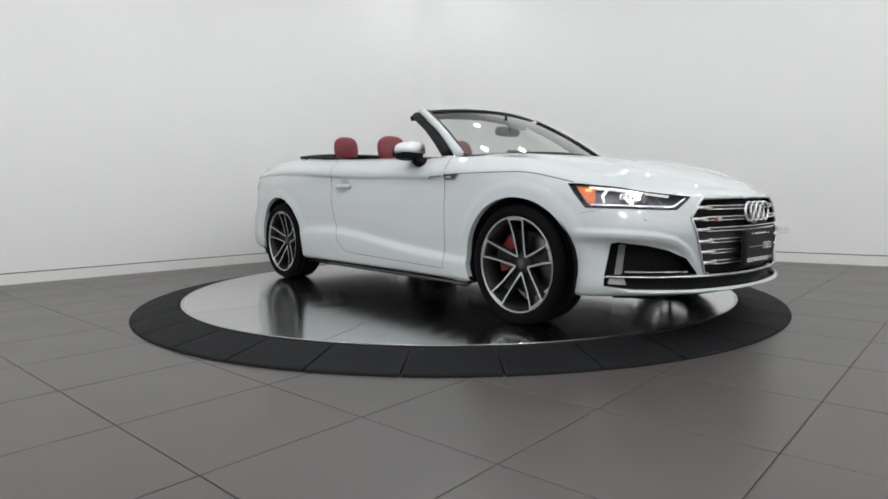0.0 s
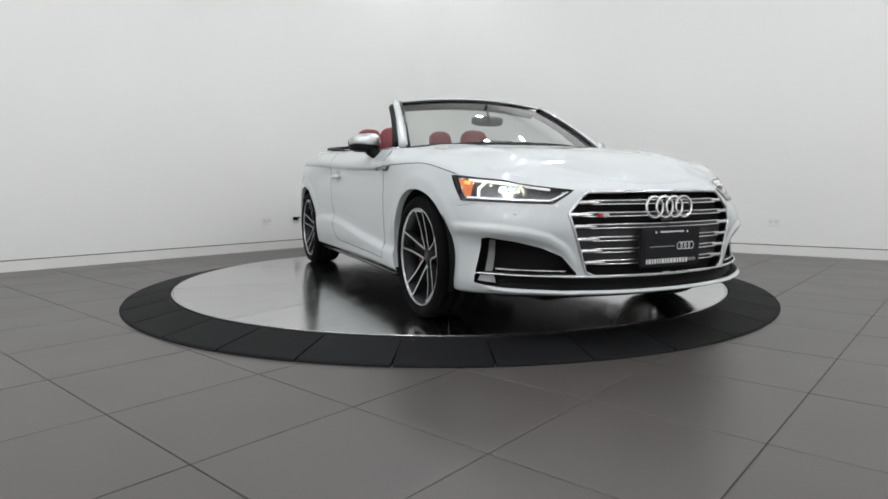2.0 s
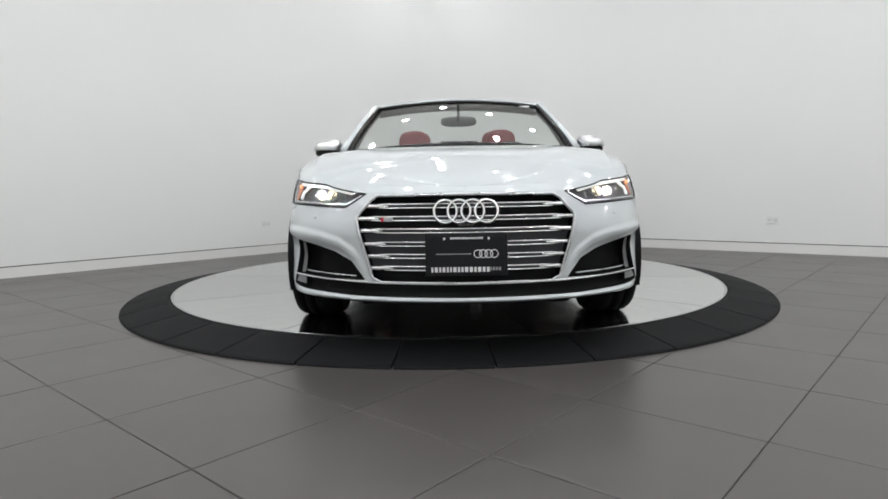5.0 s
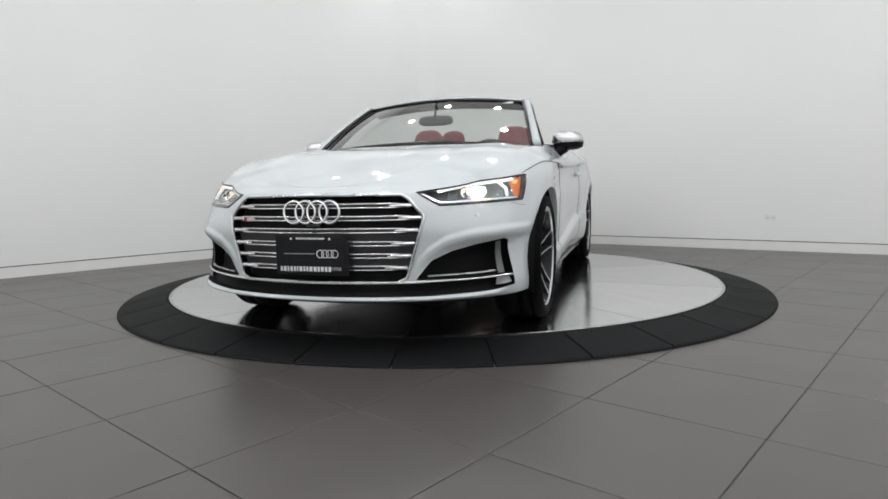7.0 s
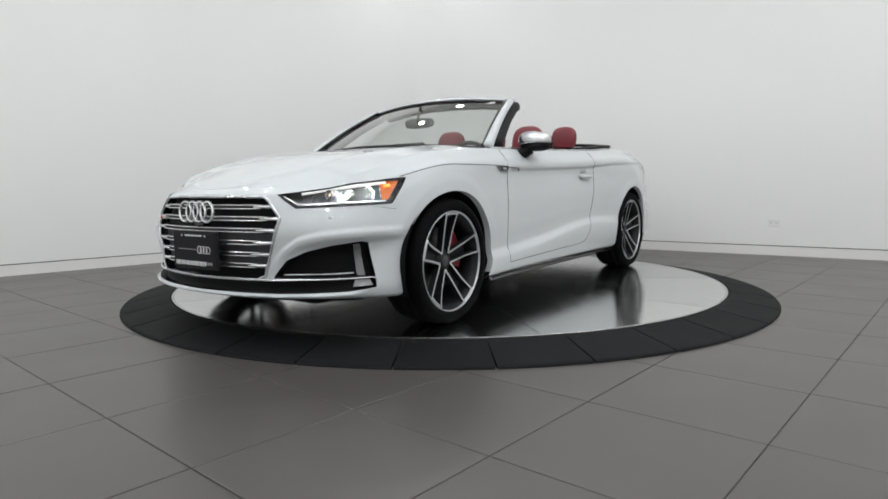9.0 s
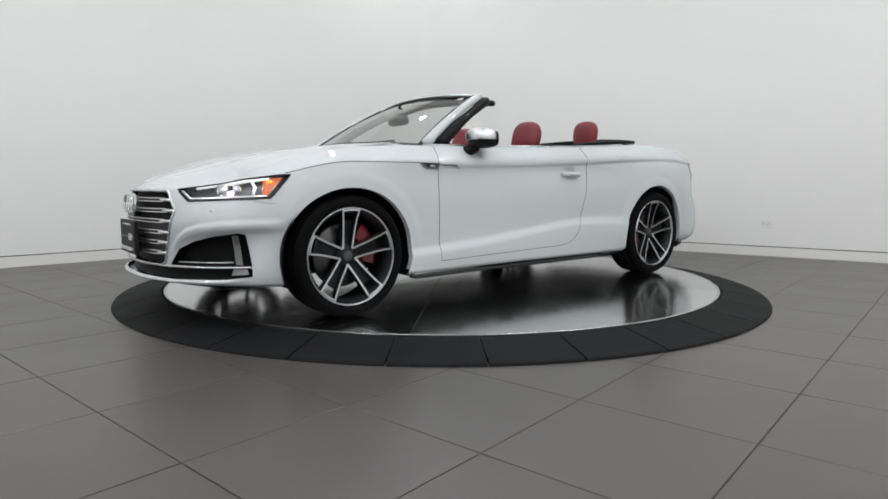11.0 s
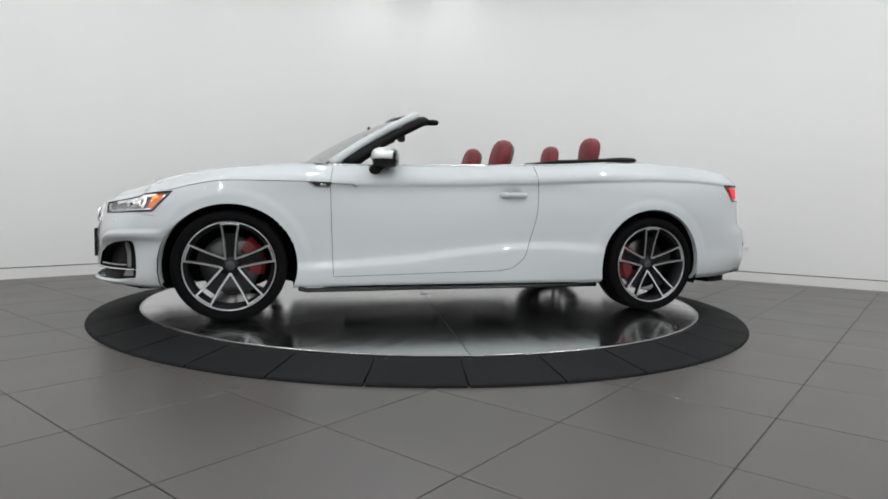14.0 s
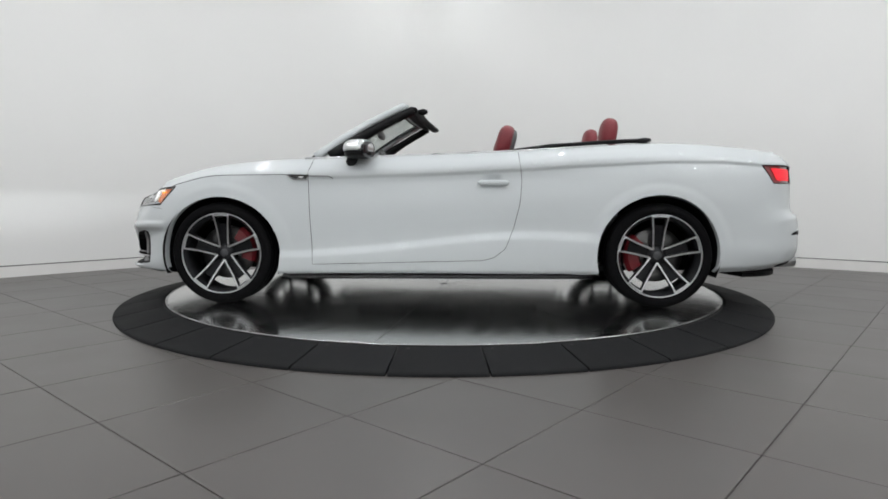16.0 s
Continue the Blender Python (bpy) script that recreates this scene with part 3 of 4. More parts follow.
def wheel(car, name, x, side, label):
    """A wheel in its own space, axle along y, face outward at +y."""
    R, RW = 0.328, 0.258
    rim = put(name, *lathe([(RW - .005, -0.008), (RW - .004, 0.001), (RW - 0.001, 0.004), (RW + 0.003, 0.003), (RW + 0.004, -0.012)], 72, "y"), M_RIM, car, label)
    sw = RW + 0.001
    tp = [(sw, -0.225), (sw + .03, -0.238), (R - .02, -0.232), (R - .004, -0.21), (R, -0.16), (R, -0.11), (R - .005, -0.11), (R - .005, -0.10), (R, -0.10),
          (R, -0.055), (R - .005, -0.055), (R - .005, -0.045), (R, -0.045), (R - .004, -0.012), (R - .018, 0.008), (R - .035, 0.014), (sw + .018, 0.012), (sw + .006, 0.004), (sw, -0.004)]
    put("tyre", *lathe(tp, 96, "y"), M_TYRE, rim, "black low-profile tyre")
    put("barrel", *lathe([(RW - .012, -0.21), (RW - .026, -0.10), (RW - .024, -0.03), (RW - .010, -0.012), (RW - .004, -0.004)], 64, "y"), M_RIM_DARK, rim, "dark inner wheel barrel")
    # five split spokes: two bright bars and the dark valley between them
    for k in range(5):
        a = radians(90 + 72 * k)
        u, w = Vector((math.cos(a), 0, math.sin(a))), Vector((-math.sin(a), 0, math.cos(a)))
        for e in (1, -1):
            line = [(0.038, 0.0275, -0.050), (0.085, 0.030, -0.040), (0.15, 0.035, -0.028), (0.205, 0.042, -0.014), (RW - 0.009, 0.050, -0.002)]
            vs = []
            for i, (r, o, y) in enumerate(line):
                hw = 0.0060 - 0.0004 * min(i, 2)
                for dw, dy in ((-hw, 0), (hw, 0), (hw + .003, -.034), (-hw - .003, -.034)):
                    vs.append(u * r + w * (e * o + dw) + Vector((0, y + dy, 0)))
            fs = [(4 * i + c, 4 * i + (c + 1) % 4, 4 * i + 4 + (c + 1) % 4, 4 * i + 4 + c) for i in range(4) for c in range(4)] + [(0, 1, 2, 3), (16, 17, 18, 19)]
            sp = put("spoke", vs, fs, M_RIM_DARK, rim, "", smooth=False)
            sp.data.materials.append(M_RIM)
            for f in sp.data.polygons:
                if len(f.vertices) == 4 and f.index < 16 and f.index % 4 == 0:
                    f.material_index = 1
            sp["label"] = "machined bright spoke with dark flanks"
        web = []
        for r, o, y in ((0.05, 0.026, -0.072), (0.12, 0.031, -0.066), (0.19, 0.040, -0.054), (RW - 0.016, 0.048, -0.030)):
            web += [u * r + w * o + Vector((0, y, 0)), u * r - w * o + Vector((0, y, 0))]
        put("spoke_valley", web[:6], [(0, 1, 3, 2), (2, 3, 5, 4)], M_RIM_DARK, rim, "", smooth=False)
        arcs = [(RW - 0.0115) * Vector((math.cos(a + d), 0, math.sin(a + d))) + Vector((0, -0.002, 0)) for d in np.linspace(-0.205, 0.205, 9)]
        tube("spoke_bridge", arcs, 0.006, M_RIM, rim, "", 6)
        b = a + radians(36)
        put("wheel_bolt", *lathe([(0.0, -0.016), (0.008, -0.016), (0.009, -0.030)], 8, "y"), M_BLACK, rim).location = (0.056 * math.cos(b), -0.036, 0.056 * math.sin(b))
    put("hub", *lathe([(0.0, -0.048), (0.034, -0.048), (0.038, -0.052), (0.060, -0.060), (0.066, -0.085)], 32, "y"), M_RIM_DARK, rim, "dark wheel hub")
    put("centre_cap", *lathe([(0.0, -0.043), (0.024, -0.0435), (0.027, -0.048)], 24, "y"), M_GREY_MESH, rim, "small grey centre cap")
    put("brake_disc", *lathe([(0.07, -0.110), (0.172, -0.110), (0.174, -0.113), (0.174, -0.135), (0.07, -0.135)], 56, "y"), M_DISC, rim, "steel brake disc")
    cal = []
    c0 = radians(160) if x > 0 else radians(4)
    for i in range(13):
        a = c0 + radians(-38 + 76 * i / 12)
        bulge = 1.0 if 1 <= i <= 11 else 0.7
        for r, y in ((0.100, -0.090), (0.112, -0.074), (0.176, -0.074), (0.200 * (0.94 + 0.06 * bulge), -0.092), (0.200 * (0.94 + .06 * bulge), -0.15), (0.100, -0.15)):
            cal.append((r * math.cos(a) * (1 if side > 0 else -1), y, r * math.sin(a)))
    fs = grid_faces(13, 6) + [(i * 6 + 5, i * 6, i * 6 + 6, i * 6 + 11) for i in range(12)] + [tuple(range(6)), tuple(range(72, 78))]
    put("brake_caliper", cal, fs, M_RED_BRAKE, rim, "red painted brake caliper", smooth=False)
    rim.matrix_basis = pose(x, side * 0.900, R, 0, 0, 0 if side > 0 else 180)
    return rim


def well(car, x0, r, side):
    """Black wheel housing behind an arch."""
    vs = []
    n = 24
    for i in range(n + 1):
        a = math.pi * (-0.12 + 1.24 * i / n)
        for y in (0.895, 0.55):
            vs.append((x0 + (r + .006) * math.cos(a), side * y, 0.33 + (r - .010) * math.sin(a)))
    fs = grid_faces(n + 1, 2)
    k = len(vs)
    vs.append((x0, side * 0.55, 0.3))
    fs += [(2 * i + 1, 2 * i + 3, k) for i in range(n)]
    return put("wheel_arch_liner", vs, fs, M_BLACK, car, "black wheel arch liner")


def car_thing():
    car = empty("convertible_car")
    tagged(car, "white convertible with open roof, red leather seats, black grille", "car")
    pts, nrm, kind, nu, nv = flank()
    quads = {}
    for i in range(nu - 1):
        for j in range(nv - 1):
            k = kind[i, j]
            if k:
                a = i * nv + j
                quads.setdefault(str(k), []).append((a, a + nv, a + nv + 1, a + 1))
    panel("bonnet_edge", pts, nrm, quads["bonnet"], car, "white clamshell bonnet side", (1, -1))
    panel("front_bumper", pts, nrm, quads["front_bumper"], car, "white front bumper with sculpted air intakes", (1, -1))
    panel("rear_bumper", pts, nrm, quads["rear_bumper"], car, "white rear bumper", (1, -1))
    doors = {}
    for sd in (1, -1):
        panel("flank_panel", pts, nrm, quads["flank"], car, "white wing, sill and rear quarter", (sd,))
        doors[sd] = panel("door", pts, nrm, quads["door"], car, "white door with pale handle", (sd,))
    lid("bonnet", 0.0, s_x(0.845), BONNET_Z, car, "white bonnet with soft ridges", 0.007)
    lid("boot_lid", s_x(-1.06), S_END, DECK_Z, car, "white boot lid with lip", 0.0)

    # gaps between panels, laid on the skin
    seam_r = 0.0017
    s74, s93 = s_x(1.74), s_x(0.94)
    crease = [skin(s74 + (s93 - s74) * i / 40, float(levels(np.array(s74 + (s93 - s74) * i / 40))[0][7]), 0.0) for i in range(41)]
    front_edge = []
    for i in range(41):
        s = s_y(.47) * i / 40
        front_edge.append(skin(s, float(levels(np.array(s))[0][7]) + .026 * (1 - (s / s_y(.47)) ** 2), 0.0))
    cut = [p for p in DOOR if p[1] < 1.1]
    first = (s_x(.800), .930)
    last = (s_x(-.505), .975)
    for sd in (1, -1):
        tube("bonnet_gap", mirror_pts(crease, sd), seam_r + .0004, M_SEAM, car, "", 6)
        tube("door_gap", mirror_pts(on_skin([first] + cut + [last], 0.0, False), sd), seam_r, M_SEAM, doors[sd], "", 6)
        tube("bumper_gap", mirror_pts(on_skin([(s_x(1.80), .612), (s_x(1.86), .618), (s_x(1.90), .628)], 0.0, False), sd), 0.0009, M_SEAM, car, "", 6)
        sill = [(1.00, .205), (.95, .192), (.3, .196), (-.5, .200), (-.98, .206)]
        tube("sill_blade", mirror_pts([skin(s_x(x), z, 0.006) + Vector((0, 0, -.016)) for x, z in sill], sd), 0.018, M_GLOSS_BLACK, car, "black sill blade under the door", 8, 0.8)
        # wing vent behind the wheel
        vent = [(s_x(.955), .834), (s_x(.91), .804), (s_x(.835), .803), (s_x(.812), .832)]
        patch("wing_vent", vent, -0.0015, M_GLOSS_BLACK, car, "black wing vent with silver frame", sd, 0.01, 3)
        tube("vent_trim", mirror_pts(on_skin([(s_x(.955), .832), (s_x(.912), .802), (s_x(.832), .801), (s_x(.812), .824), (s_x(.69), .823), (s_x(.663), .808)], -0.003, False), sd), 0.0050, M_BLADE, car, "thin dark silver vent trim", 6)
        tube("vent_badge", mirror_pts(on_skin([(s_x(.885), .815), (s_x(.845), .815)], -0.003, False), sd), 0.006, M_SATIN, car, "small silver wing badge", 6)
        # arch lips and housings
        for poly, x0, r in ((ARCH_F, AXLE + .012, .385), (ARCH_R, -AXLE + .008, .378)):
            inner = poly[2:-2]
            rim_wall("arch_lip", inner, 0.035, M_PAINT, car, sd, False)
            well(car, x0, r, sd)
        # handle
        hs = [skin(s_x(-.255 - .19 * i / 14), .783, -0.004 - .026 * math.sin(math.pi * min(1, max(0, (i / 14 - .04) / .92))) ** .6) for i in range(15)]
        tube("door_handle", mirror_pts(hs, sd), 0.0160, M_PAINT, doors[sd], "white body-colour door handle", 8, 1.0, taper=[.5] + [1] * 13 + [.5])

    # grille
    back = patch("grille", GRILLE, 0.045, M_BLACK, car, "black grille with paired silver bars", both=True, rows=24)
    for sd in (1, -1):
        rim_wall("grille_wall", GRILLE[1:6], 0.05, M_GLOSS_BLACK, back, sd, False)
    loop = on_skin([(0.0, .294)] + GRILLE[1:6] + [(0.0, .675)], -0.002, False)
    full = loop + [Vector((p.x, -p.y, p.z)) for p in loop[::-1]]
    tube("grille_frame", full, 0.0065, M_SATIN, back, "satin silver grille frame", 8, closed=True)
    grey = patch("grille_mesh", [(-0.2, .345), (s_y(.43), .345), (s_y(.47), .505), (-0.2, .505)], 0.036, M_GREY_MESH, back, "dark grey grille mesh", both=True, rows=8)
    for i, z in enumerate((.627, .573, .520, .463, .410, .357)):
        g = [q for q in (GRILLE[2], GRILLE[3], GRILLE[4])]
        edge = float(np.interp(z, [g[0][1], g[1][1], g[2][1]], [g[0][0], g[1][0], g[2][0]])) - 0.008
        for sd in (1, -1):
            for dz in (0.0085, -0.0085):
                line = [skin(edge * k / 24, z + dz * min(1, (24 - k) / 5 + .15), 0.008) for k in range(25)]
                tube("grille_bar", mirror_pts(line, sd), 0.0036, M_CHROME, back, "thin silver grille bar", 6)
            wedge = [skin(edge - 0.105 * (1 - k / 8), z, 0.006) for k in range(9)]
            tube("bar_end", mirror_pts(wedge, sd), 0.0105, M_CHROME, back, "silver wedge bar end", 6, taper=[.25 + .75 * k / 6 if k < 7 else 1 for k in range(9)])
        tube("bar_shadow", [Vector((p.x, p.y, p.z)) for sgn in (-1, 1) for p in (mirror_pts([skin(edge * k / 12, z, 0.018) for k in range(12)], sgn)[::(-1 if sgn < 0 else 1)])], 0.0065, M_GREY_MESH, back, "", 6)
    # emblem rings
    for y in (-.087, -.029, .029, .087):
        vs, fs = lathe([(.048 + .0062 * math.cos(c), .0075 * math.sin(c)) for c in [k * math.pi / 4 for k in range(8)]], 40, "x", True)
        o = put("emblem_ring", vs, fs, M_CHROME, back, "chrome emblem ring")
        o.matrix_basis = pose(2.272 - 0.10 * y * y, y, .603, 0, -4, 0)
    box("sensor_housing", (2.225, -.035, .535), (2.262, .035, .556), M_GLOSS_BLACK, back, "small camera housing", 0.004)
    box("badge", (2.226, -.352, .562), (2.241, -.316, .579), M_SATIN, back, "small silver and red badge", 0.003)
    box("badge_mark", (2.223, -.368, .562), (2.239, -.353, .579), M_PRINT_RED, back, "small red badge mark", 0.002)
    # dealer plate
    plate = box("front_plate", (2.272, -.175, .330), (2.292, .175, .512), M_PLATE, car, "dark dealer plate with pale printing", 0.005)
    box("inner_panel", (2.2925, -.160, .343), (2.2945, .160, .500), M_PLATE, plate, "", 0.001)
    for y0, y1, z0, z1, mt in ((-.098, -.090, .484, .493, M_PRINT), (.090, .098, .484, .493, M_PRINT), (-.130, .02, .421, .425, M_PRINT_DIM)):
        box("print_bar", (2.2945, y0, z0), (2.2952, y1, z1), mt, plate)
    word = random.Random(5)

    def line_of_bars(y, end, low, high, mt):
        while y < end:
            w = (high - low) * word.uniform(.35, .70)
            box("print_bar", (2.2945, y, low), (2.2953, y + w, high), mt, plate)
            y += w + (high - low) * .28
    line_of_bars(-.068, .064, .486, .494, M_PRINT)
    line_of_bars(-.150, .090, .346, .367, M_PRINT)
    line_of_bars(.100, .145, .352, .366, M_PRINT_DIM)
    for y in (.048, .071, .094, .117):
        vs, fs = lathe([(.0165 + .002 * math.cos(c), .0012 * math.sin(c)) for c in [k * math.pi / 3 for k in range(6)]], 24, "x", True)
        put("print_ring", [Vector(v) + Vector((2.2955, y, .423)) for v in vs], fs, M_PRINT, plate)

    # lower intakes and lip
    strip = patch("lower_intake", STRIP, 0.035, M_BLACK, car, "black slot above the front lip", both=True, rows=4)
    lipline = on_skin([(0.0, .291), (s_y(.45), .294), (s_y(.75), .300), (s_x(1.920), .303)], -0.003, False)
    for sd in (1, -1):
        rim_wall("slot_wall", STRIP[1:5], 0.037, M_BLACK, strip, sd, False)
        tube("intake_trim", mirror_pts(lipline, sd), 0.0055, M_CHROME, car, "bright trim line along the bumper", 6)
        fog = patch("air_intake", FOG, 0.060, M_BLACK, car, "black side air intake with silver blade", sd, rows=10)
        rim_wall("intake_wall", FOG, 0.062, M_BLACK, fog, sd)
        blade = [(s_x(1.984), .312), (s_x(1.996), .456), (s_x(1.970), .460), (s_x(1.952), .312)]
        patch("intake_blade", blade, 0.006, M_BLADE, fog, "upright satin silver blade", sd, 0.006, 8)
        foot = [(s_x(2.000), .262), (s_x(1.990), .300), (s_x(1.935), .300), (s_x(1.925), .268)]
        patch("blade_foot", foot, 0.004, M_BLADE, fog, "satin silver blade foot", sd, 0.006, 3)
        tube("intake_bar", mirror_pts(on_skin([(s_y(.50), .318), (s_y(.72), .322), (s_x(1.995), .325)], 0.006, False), sd), 0.004, M_SATIN, fog, "", 6)
        tube("parking_sensor", mirror_pts([skin(s_y(.70), .575, 0.002), skin(s_y(.70), .575, -0.0012)], sd), 0.011, M_PAINT, car, "", 16)

        # headlamp
        lamp = patch("headlamp", LAMP, 0.050, M_LAMP_BACK, car, "lit headlamp with clear lens and amber corner", sd, 0.01, 8)
        rim_wall("lamp_wall", LAMP, 0.05, M_GLOSS_BLACK, lamp, sd)
        lens = patch("lens", LAMP, 0.0005, M_LENS, lamp, "clear headlamp lens", sd, 0.01, 8)
        lens.visible_shadow = False
        tube("lamp_seal", mirror_pts(on_skin(LAMP, -0.0005), sd), 0.0042, M_GLOSS_BLACK, lamp, "black headlamp edge", 6, closed=True)
        low = [(s_y(.475), .678), (s_y(.56), .632), (s_y(.70), .637), (s_x(1.835), .649)]
        tube("chrome_edge", mirror_pts(on_skin(low, 0.012, False), sd), 0.0080, M_CHROME, lamp, "bright lower lamp strip", 6)
        up = [(s_y(.56), .684), (s_y(.66), .700), (s_y(.77), .714), (s_x(1.895), .726), (s_x(1.82), .732)]
        tube("daylight_strip", mirror_pts(on_skin(up, 0.014, False), sd), 0.0080, M_DRL, lamp, "lit white daytime running strip", 6)
        for s0, rr in ((s_y(.685), .024), (s_y(.757), .023)):
            c = skin(s0, .677, 0.016)
            at = pose(c.x, c.y * sd, c.z)
            bowl = put("projector", *lathe([(rr + .002, -.03), (rr + .002, .004), (rr, .006), (rr - .002, .002), (rr - .004, -.02), (rr * .6, -.040), (0.0, -.042)], 28, "x"), M_CHROME, lamp, "chrome projector bowl")
            bowl.matrix_basis = at
            core = put("projector_light", *lathe([(0.0, -.032), (rr * .72, -.029), (rr * .80, -.034)], 20, "x"), M_BEAM, lamp, "glowing lamp core")
            core.matrix_basis = at
        # dipped beam: a bright slit behind a straight-edged shield
        c = skin(s_y(.722), .680, 0.004)
        bm = bmesh.new()
        box_bm(bm, (-.034, -.016, .0021), (-.002, .016, .0045))
        box_bm(bm, (-.034, -.016, -.008), (-.002, -.0135, .0021))
        box_bm(bm, (-.034, .0135, -.008), (-.002, .016, .0021))
        box_bm(bm, (-.0265, -.016, -.008), (-.0245, .016, .0005))
        shield = part("beam_shield", bm, M_BLACK, lamp, "black cut-off shield")
        shield.matrix_basis = pose(c.x, c.y * sd, c.z)
        slit = put("beam_slit", [(-.0315, -.010, .001), (-.0315, .010, .001), (-.0315, .010, .002), (-.0315, -.010, .002)], [(0, 1, 2, 3)], M_CUT, lamp, "glowing dipped beam")
        slit.matrix_basis = pose(c.x, c.y * sd, c.z)
        for k in range(3):
            s0 = s_y(.60 + .04 * k)
            tube("lamp_fin", mirror_pts([skin(s0, .650, .03), skin(s0 + .02, .688, .03)], sd), 0.004, M_LAMP_BACK, lamp, "", 6)
        hook = [(s_x(1.912), .722), (s_x(1.892), .690), (s_x(1.902), .660)]
        tube("daylight_hook", mirror_pts(on_skin(hook, 0.014, False), sd), 0.0075, M_DRL, lamp, "glowing white daytime running light", 6)
        amber = [(s_x(1.852), .735), (s_x(1.860), .652), (s_x(1.836), .648), (s_x(1.752), .742)]
        patch("amber_reflector", amber, 0.012, M_AMBER, lamp, "orange side reflector", sd, 0.008, 5)
        tube("amber_light", mirror_pts([skin(s_x(1.835), .715, .010), skin(s_x(1.805), .722, .010)], sd), 0.007, M_AMBER_GLOW, lamp, "glowing amber marker", 6)

        # tail lamp
        tl = patch("tail_lamp", TAIL, 0.012, M_REDLENS, car, "red wraparound tail lamp, lit", sd, 0.012, 8)
        rim_wall("tail_wall", TAIL, 0.014, M_GLOSS_BLACK, tl, sd)
        inner = [(s_x(-2.115), .878), (s_x(-2.165), .800), (s_t(.62), .800), (s_t(.65), .872)]
        patch("tail_light", inner, 0.008, M_TAIL, tl, "glowing red tail light", sd, 0.012, 5)
        tube("tail_seal", mirror_pts(on_skin(TAIL, 0.0), sd), 0.004, M_GLOSS_BLACK, tl, "", 6, closed=True)
        # rear lower trim and exhaust
        tube("rear_diffuser", mirror_pts(on_skin([(s_x(-2.18), .275), (s_t(.5), .29), (s_t(.1), .29)], 0.03, False), sd), 0.026, M_BLACK, car, "black rear diffuser", 8)
        tube("exhaust_tip", mirror_pts([Vector((-2.20, .56, .27)), Vector((-2.36, .56, .275))], sd), 0.042, M_SATIN, car, "silver exhaust tip", 16)
        patch("rear_vent", [(s_x(-2.24), .455), (s_x(-2.27), .475), (s_t(.56), .485), (s_t(.56), .455)], -0.001, M_BLACK, car, "black slit in the rear bumper", sd, 0.01, 3)
    lip = [skin(s_t(.70) + (S_END - s_t(.70)) * k / 12, .955, 0.070) + Vector((0, 0, .026)) for k in range(13)]
    spoiler = lip + [Vector((p.x, -p.y, p.z)) for p in lip[-2::-1]]
    tube("boot_spoiler", spoiler, 0.020, M_PAINT, car, "white lip on the boot edge", 8, 0.7, taper=[.3] + [1] * (len(spoiler) - 2) + [.3])

    # underside
    under = []
    for i in range(60):
        s = S_END * i / 59
        p = skin(s, float(levels(np.array(s))[0][0]) + 0.004, 0.06)
        under.append((p.x, p.y))
    loop = under + [(x, -y) for x, y in under[-2:0:-1]]
    keep = [(x, y * (0.52 if abs(abs(x) - AXLE) < 0.47 else 1.0)) for x, y in loop]
    prism("underbody", keep, 0.185, 0.215, M_BLACK, "dark underbody", car)
    box("engine_tray", (1.70, -.50, .150), (1.98, .50, .19), M_BLACK, car, "black tray under the nose", 0.02)
    for x in (AXLE, -AXLE):
        tube("axle", [(x, -.75, .31), (x, .75, .31)], 0.05, M_BLACK, car, "", 10)
    for x in (0.45, 0.1, -0.55):
        tube("exhaust_pipe", [(x + .2, .1, .165), (x - .15, .12, .165)], 0.035, M_DISC, car, "", 10)

    for sd in (1, -1):
        wheel(car, "front_wheel", AXLE + .012, sd, "bright machined five-split-spoke alloy wheel")
        wheel(car, "rear_wheel", -AXLE, sd, "bright machined five-split-spoke alloy wheel")

    # windscreen, its frame and the pillars
    def base(t):
        return Vector((.985 - .165 * t * t, .745 * t, .970 - .034 * t * t))

    def head(t):
        return Vector((.325 - .070 * t * t, .590 * t, 1.323 - .037 * t * t))
    vs = []
    nt, nz = 33, 15
    for i in range(nt):
        t = -1 + 2 * i / (nt - 1)
        for j in range(nz):
            k = j / (nz - 1)
            p = base(t).lerp(head(t), k)
            p += Vector((.35, 0, .62)).normalized() * .024 * math.sin(math.pi * k) * (1 - .3 * t * t)
            vs.append(p)
    glass = put("windscreen", vs, grid_faces(nt, nz), M_GLASS, car, "clear raked windscreen with faint reflections")
    glass.visible_shadow = False
    spot = base(.80).lerp(head(.80), .93) + Vector((-.006, 0, .008))
    box("label_strip", (-.012, -.035, -.001), (.012, .035, .001), M_PRINT, glass, "small white paper strip", m=Matrix.Translation(spot) @ Matrix.Rotation(radians(29), 4, "Y"))
    for sd in (1, -1):
        col = [base(sd).lerp(head(sd), k / 14) + Vector((.35, 0, .62)).normalized() * .017 * math.sin(math.pi * k / 14) for k in range(15)]
        tube("pillar", [p + Vector((-.014, sd * .010, .013)) for p in col], 0.026, M_PAINT, car, "white windscreen pillar", 10, taper=[1.25 - .3 * min(1, k / 8) for k in range(15)])
        tube("pillar_trim", [p + Vector((-.074, sd * .014, -.018)) for p in col[1:]], 0.034, M_BLACK, car, "black inner pillar trim", 8, taper=[1.35 - .5 * min(1, k / 8) for k in range(14)])
        tube("glass_seal", [p + Vector((.014, -sd * .012, .010)) for p in col], 0.0125, M_GLOSS_BLACK, glass, "", 6)
    top = [head(-1 + 2 * k / 24) for k in range(25)]
    tube("header_rail", [p + Vector((-.020, 0, .010)) for p in top], 0.022, M_PAINT, car, "white header rail over the windscreen", 10, 0.7)
